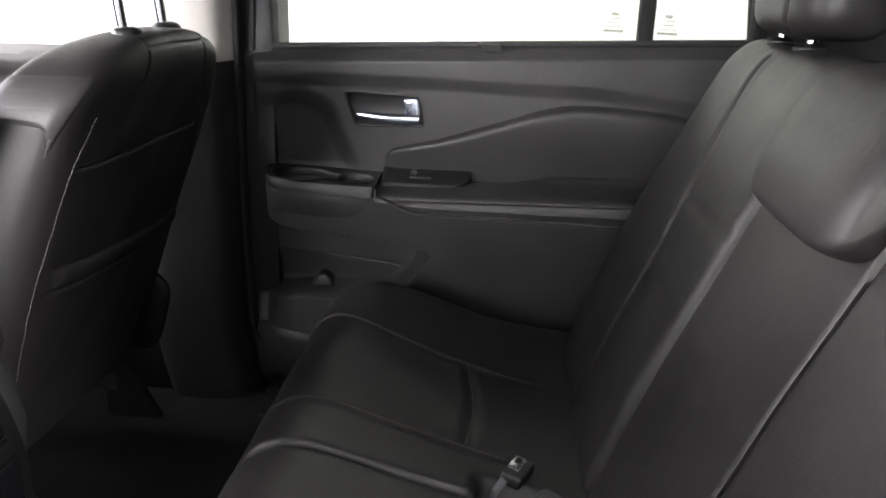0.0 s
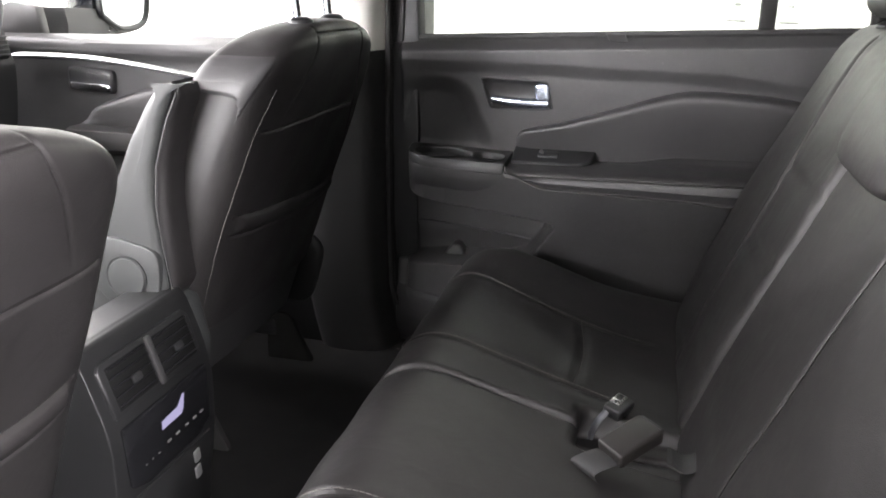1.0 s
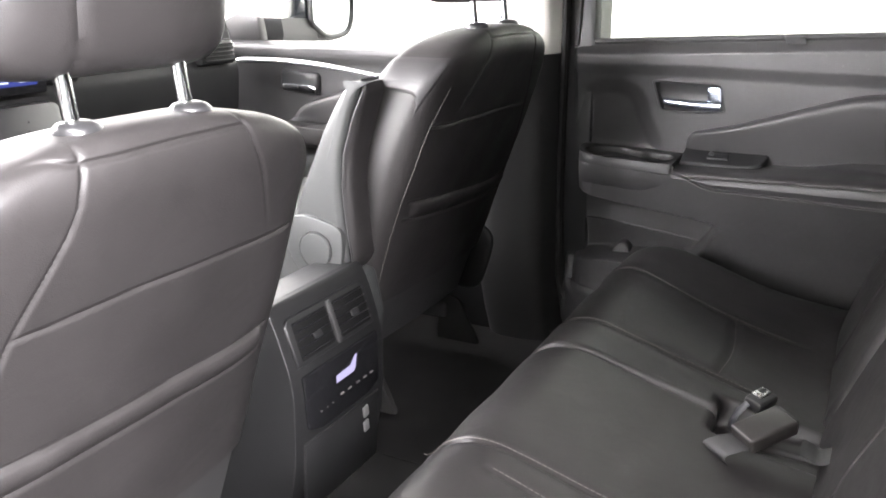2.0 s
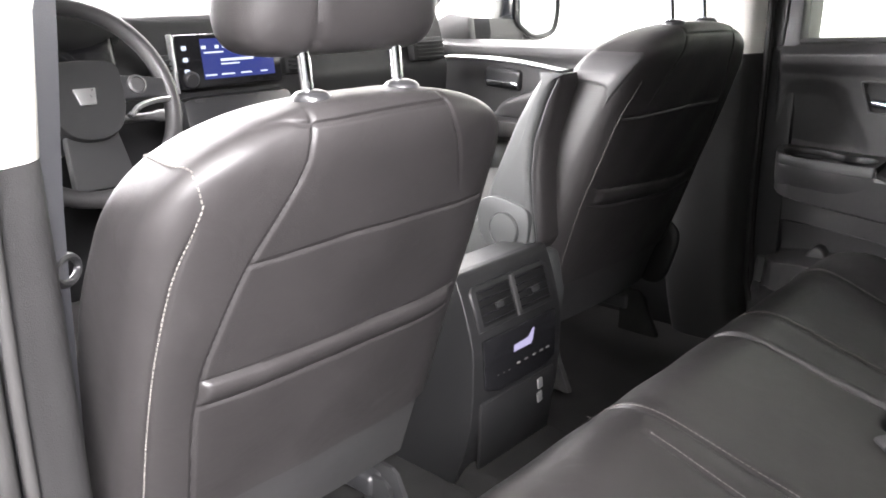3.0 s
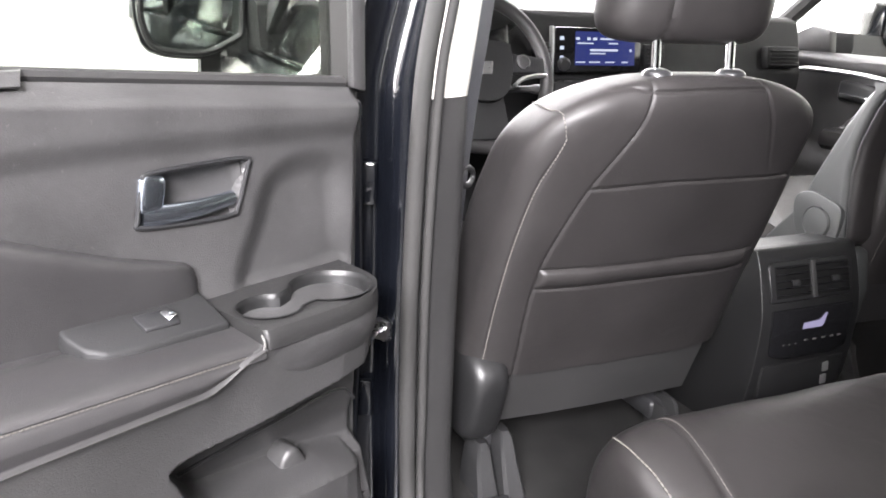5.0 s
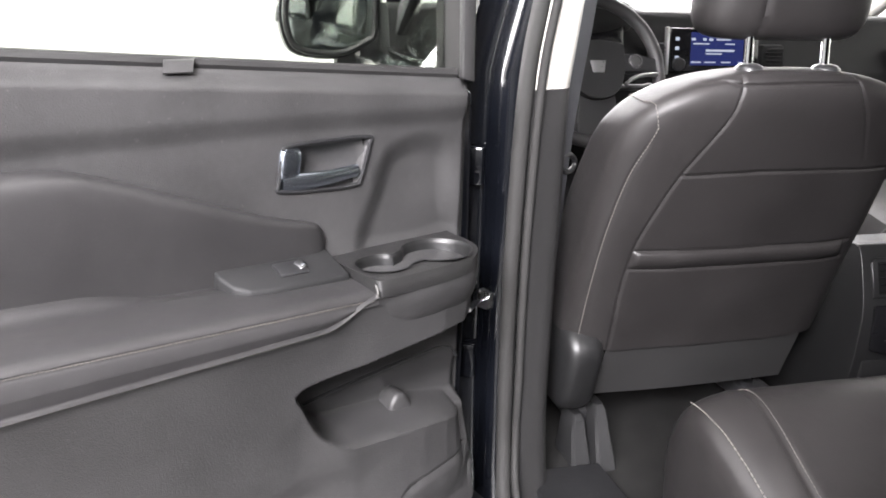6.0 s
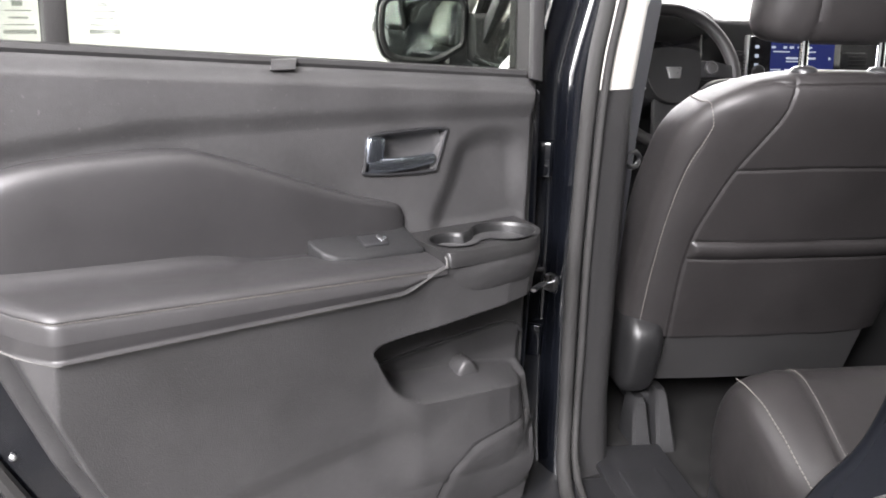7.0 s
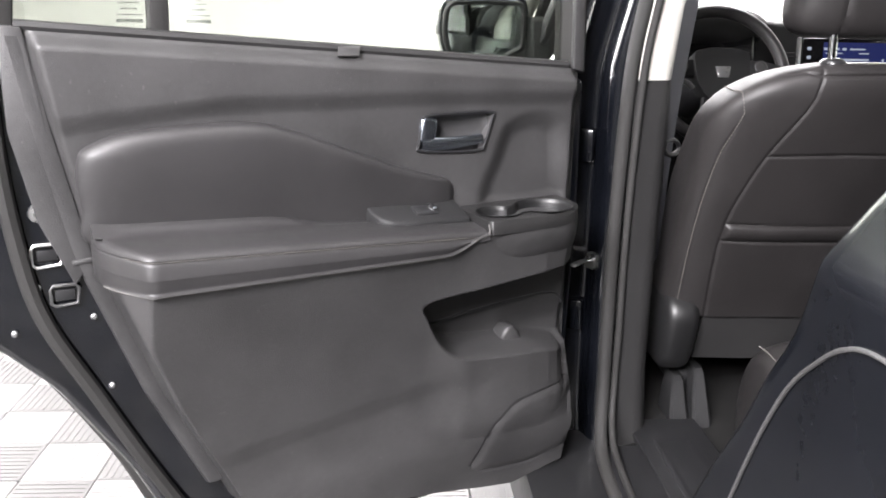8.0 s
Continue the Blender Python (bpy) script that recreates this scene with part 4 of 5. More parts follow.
    # headrest
    for py in (0.36, 0.475):
        part("headrest_post", tube([(0.905, py, 1.18), (0.912, py, 1.27)], 0.0065, 12), CHROME, ob)
        part("post_guide", lathe([(0.018, -0.002), (0.018, 0.004), (0.009, 0.009)], (0.905, py, 1.213), (0, 0, 1), 18), PLASTIC_SMOOTH, ob)
    part("headrest", headrest_shape((0.935, 0.415, 1.318), 0.128, 0.092, 0.06), LEATHER, ob, "padded leather headrest")
    # side cover under the cushion's outer end, with the folding lever
    sc = part("side_cover", prism([(0.262, 0.50), (0.262, 0.60), (0.29, 0.665), (0.34, 0.672), (0.60, 0.66), (0.60, 0.50)], lambda u, v, d: (u, d, v), -0.60, -0.628, 0.01, 3), PLASTIC_DARK, ob, "black plastic side cover")
    part("cover_cap", lathe([(0.012, 0.0), (0.012, 0.004), (0.009, 0.006), (0.0, 0.004)], (0.335, -0.628, 0.598), (0, -1, 0), 20), BRIGHT_STEEL, sc)
    part("fold_lever", tube(smooth_line([(0.372, -0.634, 0.568), (0.368, -0.638, 0.60), (0.375, -0.640, 0.620), (0.395, -0.640, 0.628), (0.45, -0.636, 0.632)], 24), 0.007, 8, flat=0.7), SATIN, sc, "grey folding lever")


bench()


# ---------------- centre console ----------------
def console():
    ob = empty("center_console", "dark plastic centre console with rear vents and climate panel", "console")
    side = smooth_line([(-0.02, 0.50), (0.012, 0.60), (0.020, 0.70), (0.016, 0.76), (-0.012, 0.845), (-0.03, 0.856)], 20).tolist() + [(-0.085, 0.852), (-0.11, 0.80), (-0.13, 0.735), (-0.62, 0.73), (-0.62, 0.50)]
    part("body", prism([tuple(p) for p in side], lambda a, b, d: (a, d, b), -0.118, 0.114, 0.012, 3), CONSOLE, ob)
    # tilted rear face: local a across, b up along the face, d out
    o, up, out = np.array((0.021, -0.002, 0.755)), np.array((-0.31, 0, 0.951)), np.array((0.951, 0, 0.31))
    F = lambda a, b, d: tuple(o + np.array((0, a, 0)) + up * b + out * d)
    part("vent_frame", prism([(-0.098, 0.012), (-0.100, 0.075), (-0.09, 0.084), (0.088, 0.084), (0.098, 0.074), (0.096, 0.012)], F, -0.012, 0.002, 0.004), CONSOLE, ob)
    for c in (-0.047, 0.047):
        # solid block whose near-black colour paints the shade of the vent's hollow
        v = part("air_vent", prism([(c - 0.041, 0.018), (c - 0.041, 0.077), (c + 0.041, 0.077), (c + 0.041, 0.018)], F, -0.012, 0.0022, 0.002), VOID, ob)
        for k in range(5):
            b = 0.024 + k * 0.0118
            part("vent_slat", prism([(c - 0.039, b), (c - 0.039, b + 0.0028), (c + 0.039, b + 0.0028), (c + 0.039, b)], F, 0.0, 0.0050, 0.0008), GLOSS_PANEL, v)
        part("vent_tab", prism([(c - 0.008, 0.040), (c - 0.008, 0.050), (c + 0.010, 0.050), (c + 0.010, 0.040)], F, 0.005, 0.010, 0.002), SWITCH, v)
    part("vent_bar", prism([(-0.0055, 0.014), (-0.0055, 0.081), (0.0055, 0.081), (0.0055, 0.014)], F, 0.0, 0.007, 0.003), PILLAR, ob)
    # climate panel
    G = lambda a, b, d: (0.0215 + d + 0.12 * (b - 0.745) * -1 * 0.3, a - 0.002, b)
    cp = part("climate_panel", prism([(-0.092, 0.672), (-0.096, 0.755), (0.094, 0.755), (0.090, 0.672), (0.06, 0.662), (-0.06, 0.662)], G, -0.004, 0.004, 0.004), GLOSS_PANEL, ob, "gloss black climate panel")
    part("display", prism([(-0.024, 0.716), (-0.023, 0.727), (0.014, 0.729), (0.027, 0.741), (0.031, 0.741), (0.026, 0.722), (0.021, 0.716)], G, 0.004, 0.0048), SCREEN_PALE, cp, "lit pale violet display")
    for k, a in enumerate((-0.066, -0.052, -0.038, -0.014, 0.006, 0.028, 0.048, 0.066)):
        part("button_mark", box((0.0272, a, 0.690 + 0.004 * (k > 2)), (0.001, 0.004 if k < 3 else 0.009, 0.002 if k < 3 else 0.0032), 0.0003), GLINT_AND_MARK, cp)
    # lower cover with two charging sockets
    low = part("lower_cover", prism([(-0.096, 0.53), (-0.10, 0.65), (0.098, 0.65), (0.094, 0.53)], lambda a, b, d: (0.012 + d - 0.10 * (0.60 - b) * (b < 0.6) - 0.0, a, b), 0.0, 0.010, 0.006), CONSOLE, ob)
    for b in (0.643, 0.618):
        part("charging_socket", box((0.0235, 0.052, b - 0.012), (0.004, 0.014, 0.019), 0.002, (8, 0, 0)), SATIN, low)
    return ob


console()


# ---------------- dashboard, wheel ----------------
def dashboard():
    ob = empty("dashboard", "grey and black dashboard with lit central touch screen", "dashboard")
    secs = []
    for y in np.linspace(-0.80, 0.69, 34):
        hood = 0.05 * math.exp(-(((y + 0.40) / 0.20) ** 2))
        low = 0.0
        prof = [(-1.20, 0.60), (-0.86, 0.62), (-0.80, 0.80), (-0.76, 0.95), (-0.745, 1.06), (-0.752, 1.10 + hood), (-0.775, 1.185 + hood * 0.6 - low), (-0.80, 1.215 + hood * 0.5 - low), (-0.90, 1.220 + hood * 0.3 - low), (-1.25, 1.19 - low), (-1.30, 1.0)]
        q = smooth_line(prof, 60, closed=True)
        secs.append([(a, y, b) for a, b in q])
    part("body", loft(secs), DASH, ob, "soft grained dashboard body", sharp=60)
    part("upper_pad", tube([(-0.80, y, 1.210) for y in np.linspace(-0.24, 0.66, 40)], 0.014, 10, flat=0.8), PLASTIC, ob, "grey padded edge of the dashboard top")
    part("screen_trim", box((-0.728, -0.124, 1.130), (0.014, 0.007, 0.112), 0.002, (0, -7, 0)), SATIN, ob, "thin silver strip beside the screen")
    scr = part("touch_screen", box((-0.735, 0.007, 1.1315), (0.022, 0.246, 0.106), 0.006, (0, -7, 0)), GLOSS_PANEL, ob, "glossy touch screen showing a blue page")
    face = lambda a, b, d: (-0.7235 + d - 0.1228 * (b - 1.137), a, b)
    part("screen_page", prism([(-0.062, 1.097), (-0.062, 1.175), (0.109, 1.175), (0.109, 1.097)], face, 0.0, 0.0012), SCREEN_BLUE, scr, "blue lit page")
    marks = [(-0.055, 1.163, 0.012, 0.006), (-0.02, 1.163, 0.010, 0.006), (0.0, 1.163, 0.012, 0.006), (0.04, 1.163, 0.045, 0.004), (-0.03, 1.151, 0.05, 0.003), (0.06, 1.151, 0.03, 0.003), (0.03, 1.133, 0.09, 0.005), (0.01, 1.124, 0.05, 0.003), (-0.045, 1.101, 0.03, 0.003), (0.0, 1.101, 0.035, 0.003), (0.05, 1.101, 0.03, 0.003), (0.10, 1.101, 0.02, 0.003), (0.118, 1.133, 0.006, 0.006)]
    for a, b, w, h in marks:
        a, b, w = -0.062 + (a + 0.062) * 0.88, 1.136 + (b - 1.137) * 0.87, w * 0.88
        part("screen_text", prism([(a - w / 2, b - h / 2), (a - w / 2, b + h / 2), (a + w / 2, b + h / 2), (a + w / 2, b - h / 2)], face, 0.0012, 0.0018), SCREEN_WHITE, scr)
    for k in range(3):
        part("touch_key", prism([(-0.104, 1.155 - 0.022 * k), (-0.104, 1.163 - 0.022 * k), (-0.094, 1.163 - 0.022 * k), (-0.094, 1.155 - 0.022 * k)], face, 0.0, 0.0012), SCREEN_WHITE, scr)
    part("volume_knob", lathe([(0.016, 0), (0.016, 0.010), (0.013, 0.013), (0.0, 0.013)], (-0.722, -0.094, 1.100), (1, 0, -0.12), 24), PLASTIC_SMOOTH, scr)
    for yv, w in ((0.180, 0.05), (0.61, 0.10), (-0.140, 0.03)):
        v = part("air_vent", box((-0.747, yv, 1.118), (0.03, w + 0.016, 0.058), 0.008, (0, -8, 0)), DASH, ob)
        for k in range(5):
            part("vent_slat", box((-0.729 - 0.001 * k, yv, 1.100 + 0.0092 * k), (0.012, w, 0.003), 0.001), DASH, v)
    part("instrument_hood", blob((-0.78, -0.40, 1.205), (0.09, 0.20, 0.055), (2.6, 2.6), 36, 18), DASH, ob)
    part("instrument_face", box((-0.712, -0.40, 1.165), (0.012, 0.30, 0.085), 0.01, (0, -12, 0)), GLOSS_PANEL, ob)
    part("center_panel", box((-0.73, 0.01, 0.96), (0.10, 0.27, 0.20), 0.02, (0, -14, 0)), PLASTIC_SMOOTH, ob)
    part("hazard_button", box((-0.715, -0.085, 1.056), (0.02, 0.022, 0.016), 0.003), PLASTIC_SMOOTH, ob)
    return ob


def steering_wheel():
    ob = empty("steering_wheel", "black leather steering wheel with silver spokes", "steering wheel", pose(-0.560, -0.392, 1.098, 0, -22, 0) @ Matrix.Scale(0.87, 4))
    ring = [(0, 0.181 * math.cos(a), 0.181 * math.sin(a)) for a in np.linspace(0, 2 * math.pi, 72, endpoint=False)]
    part("rim", tube(ring, 0.0165, 14, closed=True, up=(1, 0, 0)), LEATHER_SIDE, ob)
    hub = smooth_line([(-0.075, 0.045), (-0.06, 0.062), (0, 0.068), (0.06, 0.062), (0.075, 0.045), (0.07, -0.02), (0.045, -0.065), (0, -0.078), (-0.045, -0.065), (-0.07, -0.02)], 50, closed=True)
    part("hub", prism([tuple(p) for p in hub], lambda a, b, d: (d, a, b), -0.02, 0.03, 0.012, 3), DASH, ob, "black airbag cover")
    part("badge", prism([(-0.021, 0.016), (0.021, 0.016), (0.015, -0.014), (-0.015, -0.014)], lambda a, b, d: (d, a, b), 0.029, 0.033, 0.0015), SATIN, ob, "plain chrome badge")
    for s in (-1, 1):
        sp = part("spoke", prism([(s * 0.06, -0.008), (s * 0.06, 0.042), (s * 0.125, 0.036), (s * 0.168, 0.028), (s * 0.168, -0.012), (s * 0.12, -0.006)], lambda a, b, d: (d, a, b), -0.012, 0.018, 0.006), PLASTIC_SMOOTH, ob)
        part("button_ring", lathe([(0.0185, 0), (0.0185, 0.006), (0.014, 0.008), (0.013, 0.005), (0.0, 0.006)], (0.017, s * 0.108, 0.018), (1, 0, 0), 24), PLASTIC, sp)
        part("spoke_trim", tube(smooth_line([(0.014, s * 0.165, -0.014), (0.020, s * 0.135, -0.016), (0.020, s * 0.10, -0.024), (0.016, s * 0.078, -0.040)], 18), 0.011, 8, flat=0.5), SATIN, sp)
    part("lower_spoke", prism([(-0.05, -0.06), (0.05, -0.06), (0.06, -0.165), (-0.06, -0.165)], lambda a, b, d: (d, a, b), -0.012, 0.012, 0.006), DASH, ob)
    part("column", lathe([(0.06, -0.22), (0.055, -0.02)], (0, 0, 0), (1, 0, 0), 20), PLASTIC_DARK, ob)
    part("column_stalk", tube(smooth_line([(-0.05, 0.04, -0.03), (-0.045, 0.14, -0.03), (-0.04, 0.215, -0.035)], 16), [0.008] * 10 + [0.012] * 6, 10), PLASTIC, ob)
    return ob


dashboard()
steering_wheel()


# ---------------- front passenger door, mirrors ----------------
def front_door_right():
    ob = empty("car_door", "closed front car door with silver strip and grey trim", "car door", pose(0, 0, 0))
    N = 60
    g = []
    for z in np.linspace(0.52, 1.135, 70):
        row = []
        for x in np.linspace(-1.08, -0.03, N):
            zb = z + 0.015 * (x + 0.5)
            y = 0.835 - 0.018 * float(ease(np.array(zb), 1.075, 1.10)) + 0.03 * float(ease(np.array(zb), 1.115, 1.14)) - 0.03 * float(1 - ease(np.array(zb), 0.80, 0.88))
            row.append((x, y, zb))
        g.append(row)
    part("trim_panel", sheet(g), PLASTIC, ob, "grained grey door trim")
    part("silver_strip", tube(smooth_line([(-0.86, 0.806, 1.078), (-0.80, 0.804, 1.085), (-0.617, 0.804, 1.082), (-0.42, 0.806, 1.06), (-0.30, 0.812, 1.04)], 40), 0.010, 8, flat=0.6), SATIN, ob)
    ins = [(-0.70, 0.91), (-0.69, 0.94), (-0.655, 0.972), (-0.56, 1.005), (-0.45, 1.032), (-0.3, 1.04), (-0.15, 1.02), (-0.12, 0.95), (-0.4, 0.905)]
    part("padded_insert", pillow(ins, lambda a, b, d: (a, 0.835 - d, b), 0.02, rings=8, edge=5), LEATHER_SIDE, ob)
    secs = [[(x, 0.84, 0.928), (x, 0.78, 0.930), (x, 0.764, 0.924), (x, 0.756, 0.905), (x, 0.758, 0.885), (x, 0.775, 0.872), (x, 0.84, 0.87)] for x in np.linspace(-0.70, -0.1, 12)]
    part("armrest", loft(secs), LEATHER, ob)
    b = part("handle_bezel", box((-0.665, 0.834, 1.030), (0.125, 0.02, 0.056), 0.012, (0, 3, 0), 3), PLASTIC_DARK, ob)
    part("handle_lever", box((-0.660, 0.820, 1.016), (0.105, 0.012, 0.018), 0.005, (0, 3, 0)), CHROME, b)
    part("shell", box((-0.55, 0.91, 0.78), (1.08, 0.10, 0.62), 0.03), PAINT, ob)
    part("window_frame", join(tube(smooth_line([(-1.12, 0.86, 1.10), (-0.80, 0.83, 1.34), (-0.55, 0.78, 1.50), (-0.2, 0.75, 1.57), (0.0, 0.76, 1.57)], 30), 0.025, 8), box((-0.03, 0.83, 1.34), (0.05, 0.05, 0.46), 0.01)), RUBBER, ob)
    pane = part("pane", sheet([[(-1.05 + 1.0 * s + 0.45 * t * (1 - s), 0.865 - 0.09 * t, 1.11 + 0.44 * t) for s in np.linspace(0, 1, 6)] for t in np.linspace(0, 1, 6)]), GLASS, ob)
    pane.visible_shadow = False
    part("mirror_sail", prism([(-1.0, 1.12), (-0.79, 1.125), (-0.80, 1.19), (-0.87, 1.20), (-0.99, 1.15)], lambda a, b, d: (a, d, b), 0.84, 0.87, 0.006), PLASTIC, ob)
    mirror(ob, (-0.80, 1.155, 1.20), 1)
    return ob


def mirror(parent, c, side):
    """A wing mirror; its glass is cut off aslant at the lower inner corner."""
    x, y, z = c
    form = smooth_line([(-0.95, 0.85), (-1.0, 0.1), (-0.97, -0.42), (-0.80, -0.62), (-0.25, -0.97), (0.45, -0.96), (0.82, -0.76), (0.98, -0.25), (1.0, 0.35), (0.9, 0.85), (0.5, 1.0), (-0.6, 1.0)], 72, closed=True)
    ring = lambda k, kz, d: [(x + d, y + side * k * a, z + kz * b) for a, b in form]
    h = part("mirror_housing", loft([ring(0.104, 0.078, 0.016), ring(0.118, 0.090, 0.006), ring(0.122, 0.094, -0.02), ring(0.112, 0.086, -0.07), ring(0.085, 0.066, -0.10), ring(0.04, 0.03, -0.115)]), PAINT, parent, "black wing mirror housing", flip=False)
    part("mirror_rim", tube(ring(0.104, 0.077, 0.016), 0.008, 8, closed=True, up=(1, 0, 0)), PLASTIC_DARK, h)
    part("mirror_pane", pillow([(y + side * 0.100 * a, z + 0.073 * b) for a, b in form], lambda a, b, d: (x + 0.016 + d, a, b), 0.002, rings=5, n=72), MIRROR_GLASS, h, "mirror glass")
    part("mirror_arm", loft([[(x - 0.06 + 0.07 * u, y - side * (0.07 + o), z + zz) for u, zz in ((0, lo), (1, lo), (1.1, 0.5 * (lo + hi)), (1, hi), (0, hi))] for o, lo, hi in ((0.0, -0.085, -0.02), (0.04, -0.088, -0.022), (0.09, -0.090, -0.020), (0.16, -0.095, -0.015))]), PLASTIC_DARK, h, sharp=60)
    part("turn_lamp", blob((x - 0.03, y + side * 0.122, z + 0.02), (0.02, 0.006, 0.03), (3, 3), 16, 10), SATIN, h)


def front_door_left():
    ob = empty("car_door", "closed black front car door with wing mirror, seen from outside", "car door")
    g = []
    for t in np.linspace(0, 1, 30):
        z = 0.42 + 0.70 * t
        y = -0.868 - 0.045 * math.sin(math.pi * min(1, t * 0.9)) ** 0.7 + 0.02 * max(0, t - 0.9) * 10
        g.append([(x, y + 0.07 * max(0, -0.1 - x), z + 0.012 * (x + 0.5)) for x in np.linspace(-1.15, -0.06, 20)])
    part("skin", sheet(g[::-1]), PAINT, ob, "glossy black outer skin")
    part("inner_panel", box((-0.58, -0.78, 0.80), (1.02, 0.04, 0.58), 0.015, (0, 0, -8)), PLASTIC, ob)
    for k, r in ((0.0, 0.006), (-0.013, 0.0045), (-0.023, 0.003)):
        part("belt_moulding", tube([(-0.88, -0.786 + 0.2 * k, 1.118 + k), (-0.45, -0.832 + 0.2 * k, 1.130 + k), (-0.09, -0.852 + 0.2 * k, 1.139 + k)], r, 8), CHROME, ob)
    part("mirror_sail", prism([(-0.95, 1.07), (-0.82, 1.07), (-0.79, 1.13), (-0.67, 1.245), (-0.47, 1.44), (-0.52, 1.46), (-0.72, 1.275), (-0.88, 1.14)], lambda a, b, d: (a, d + 0.16 * max(0.0, b - 1.1), b), -0.795, -0.765, 0.006), PLASTIC_DARK, ob, "black triangular cover and post behind the mirror")
    part("window_frame", join(tube(smooth_line([(-1.15, -0.745, 1.10), (-0.80, -0.74, 1.34), (-0.55, -0.74, 1.50), (-0.2, -0.75, 1.57), (-0.05, -0.76, 1.57)], 30), 0.025, 8), box((-0.06, -0.815, 1.34), (0.05, 0.04, 0.46), 0.01, (-10, 0, 0))), RUBBER, ob)
    pane = part("pane", sheet([[(-1.05 + 0.97 * s + 0.45 * t * (1 - s), -0.77 - 0.068 * s + 0.10 * t, 1.11 + 0.44 * t) for s in np.linspace(0, 1, 6)] for t in np.linspace(0, 1, 6)]), GLASS, ob)
    pane.visible_shadow = False
    mirror(ob, (-0.90, -0.915, 1.18), -1)
    return ob


front_door_right()
front_door_left()


# ---------------- body: pillars, sill, floor, roof ----------------
def column(name, outline, levels, mat, label, category="pillar", bevel=0.0):
    """A post: an outline in plan, with its (z, dx, dy) levels."""
    secs = [[(x + dx, y + dy, z) for x, y in outline] for z, dx, dy in levels]
    return tagged(part(name, loft(secs), mat, sharp=35), label, category, kind="structure")


for side in (-1, 1):
    s = -side
    sm = lambda pts: [(x, y * side) for x, y in pts] if side > 0 else [(x, -y) for x, y in pts][::-1]
    trim = smooth_line([(0.070, 0.772), (0.062, 0.745), (0.045, 0.712), (0.0, 0.695), (-0.07, 0.695), (-0.10, 0.73), (-0.09, 0.79)], 40).tolist()
    out = sm(trim)
    column("b_pillar_trim", out, [(0.50, 0.03, 0), (0.56, 0.015, 0), (0.62, 0.004, 0), (0.75, 0.0, 0), (1.13, 0, 0)], PILLAR, "dark grey plastic lower pillar trim between the doors")
    column("b_pillar_upper", out, [(1.131, 0.0, 0.0), (1.25, 0.008, s * 0.012), (1.40, 0.016, s * 0.04), (1.60, 0.03, s * 0.09)], TRIM_LIGHT, "light grey upper pillar trim between the doors")
    painted = smooth_line([(0.055, 0.775), (0.053, 0.795), (0.044, 0.806), (0.020, 0.814), (0.012, 0.822), (0.010, 0.865), (0.002, 0.874), (-0.022, 0.882), (-0.028, 0.89), (-0.031, 0.925), (-0.04, 0.94), (-0.09, 0.945), (-0.10, 0.80)], 70).tolist()
    levels = [(0.40, 0.06, 0, 0.95), (0.48, 0.03, 0, 0.95), (0.56, 0.01, 0, 0.95), (0.70, 0, 0, 0.95), (1.10, 0, 0, 0.95), (1.15, 0, 0, 0.885), (1.20, 0.002, s * 0.01, 0.855), (1.60, 0.02, s * 0.10, 0.855)]
    secs = [[(x + dx, math.copysign(min(abs(y), wide), y) + dy, z) for x, y in sm(painted)] for z, dx, dy, wide in levels]
    tagged(part("b_pillar_shell", loft(secs), PAINT, sharp=35), "glossy black painted door pillar", "pillar", kind="structure")
    seal = [(0.080, 0.700 * side, 1.60), (0.076, 0.742 * side, 1.40), (0.072, 0.768 * side, 1.25), (0.068, 0.782 * side, 1.13), (0.066, 0.788 * side, 0.9), (0.070, 0.788 * side, 0.72), (0.085, 0.79 * side, 0.60), (0.13, 0.80 * side, 0.53), (0.22, 0.805 * side, 0.505), (0.5, 0.81 * side, 0.50), (0.68, 0.81 * side, 0.53), (0.76, 0.81 * side, 0.62), (0.84, 0.81 * side, 0.80), (0.92, 0.81 * side, 1.0), (0.96, 0.80 * side, 1.2), (0.95, 0.75 * side, 1.56)]
    tagged(part("door_seal", tube(smooth_line(seal, 120), 0.0115, 10), RUBBER), "black rubber weatherstrip round the door opening", "seal", kind="structure")
    turn = lambda z: float(ease(np.array(0.72 - z), 0.0, 0.16))
    inner = [(x + 0.006 - 0.010 * turn(z), y - 0.019 * side, z + 0.016 * turn(z)) for x, y, z in smooth_line(seal, 120) if x < 0.62]
    tagged(part("door_seal", tube(inner, 0.006, 10), RUBBER), "inner lip of the rubber weatherstrip on the pillar", "seal", kind="structure")
    tagged(part("door_sill", join(box((0.38, 0.86 * side, 0.44), (1.0, 0.16, 0.12), 0.02), box((0.42, (0.72 if side < 0 else 0.765) * side, 0.475), (0.62, 0.17 if side < 0 else 0.08, 0.08), 0.015)), PLASTIC_DARK), "black door sill below the opening", "sill", kind="structure")
    # rear quarter and pillar of the body: rolled door-opening edge, flange and outer skin
    front = smooth_line([(0.66, 0.50), (0.70, 0.68), (0.745, 0.79), (0.79, 0.87), (0.838, 0.94), (0.868, 0.992), (0.897, 1.037), (0.914, 1.086)], 44).tolist()
    front += smooth_line([(0.915, 1.092), (0.935, 1.13), (0.975, 1.20), (1.0, 1.30), (1.0, 1.45), (0.96, 1.60)], 40).tolist()
    cross = smooth_line([(0.02, 0.86), (0.003, 0.88), (0.0, 0.89), (0.003, 0.898), (0.012, 0.903), (0.035, 0.905), (0.10, 0.906), (0.175, 0.908), (0.19, 0.918), (0.205, 0.945), (0.22, 0.958), (0.26, 0.966), (0.40, 0.972), (0.75, 0.965), (1.4, 0.93)], 70)
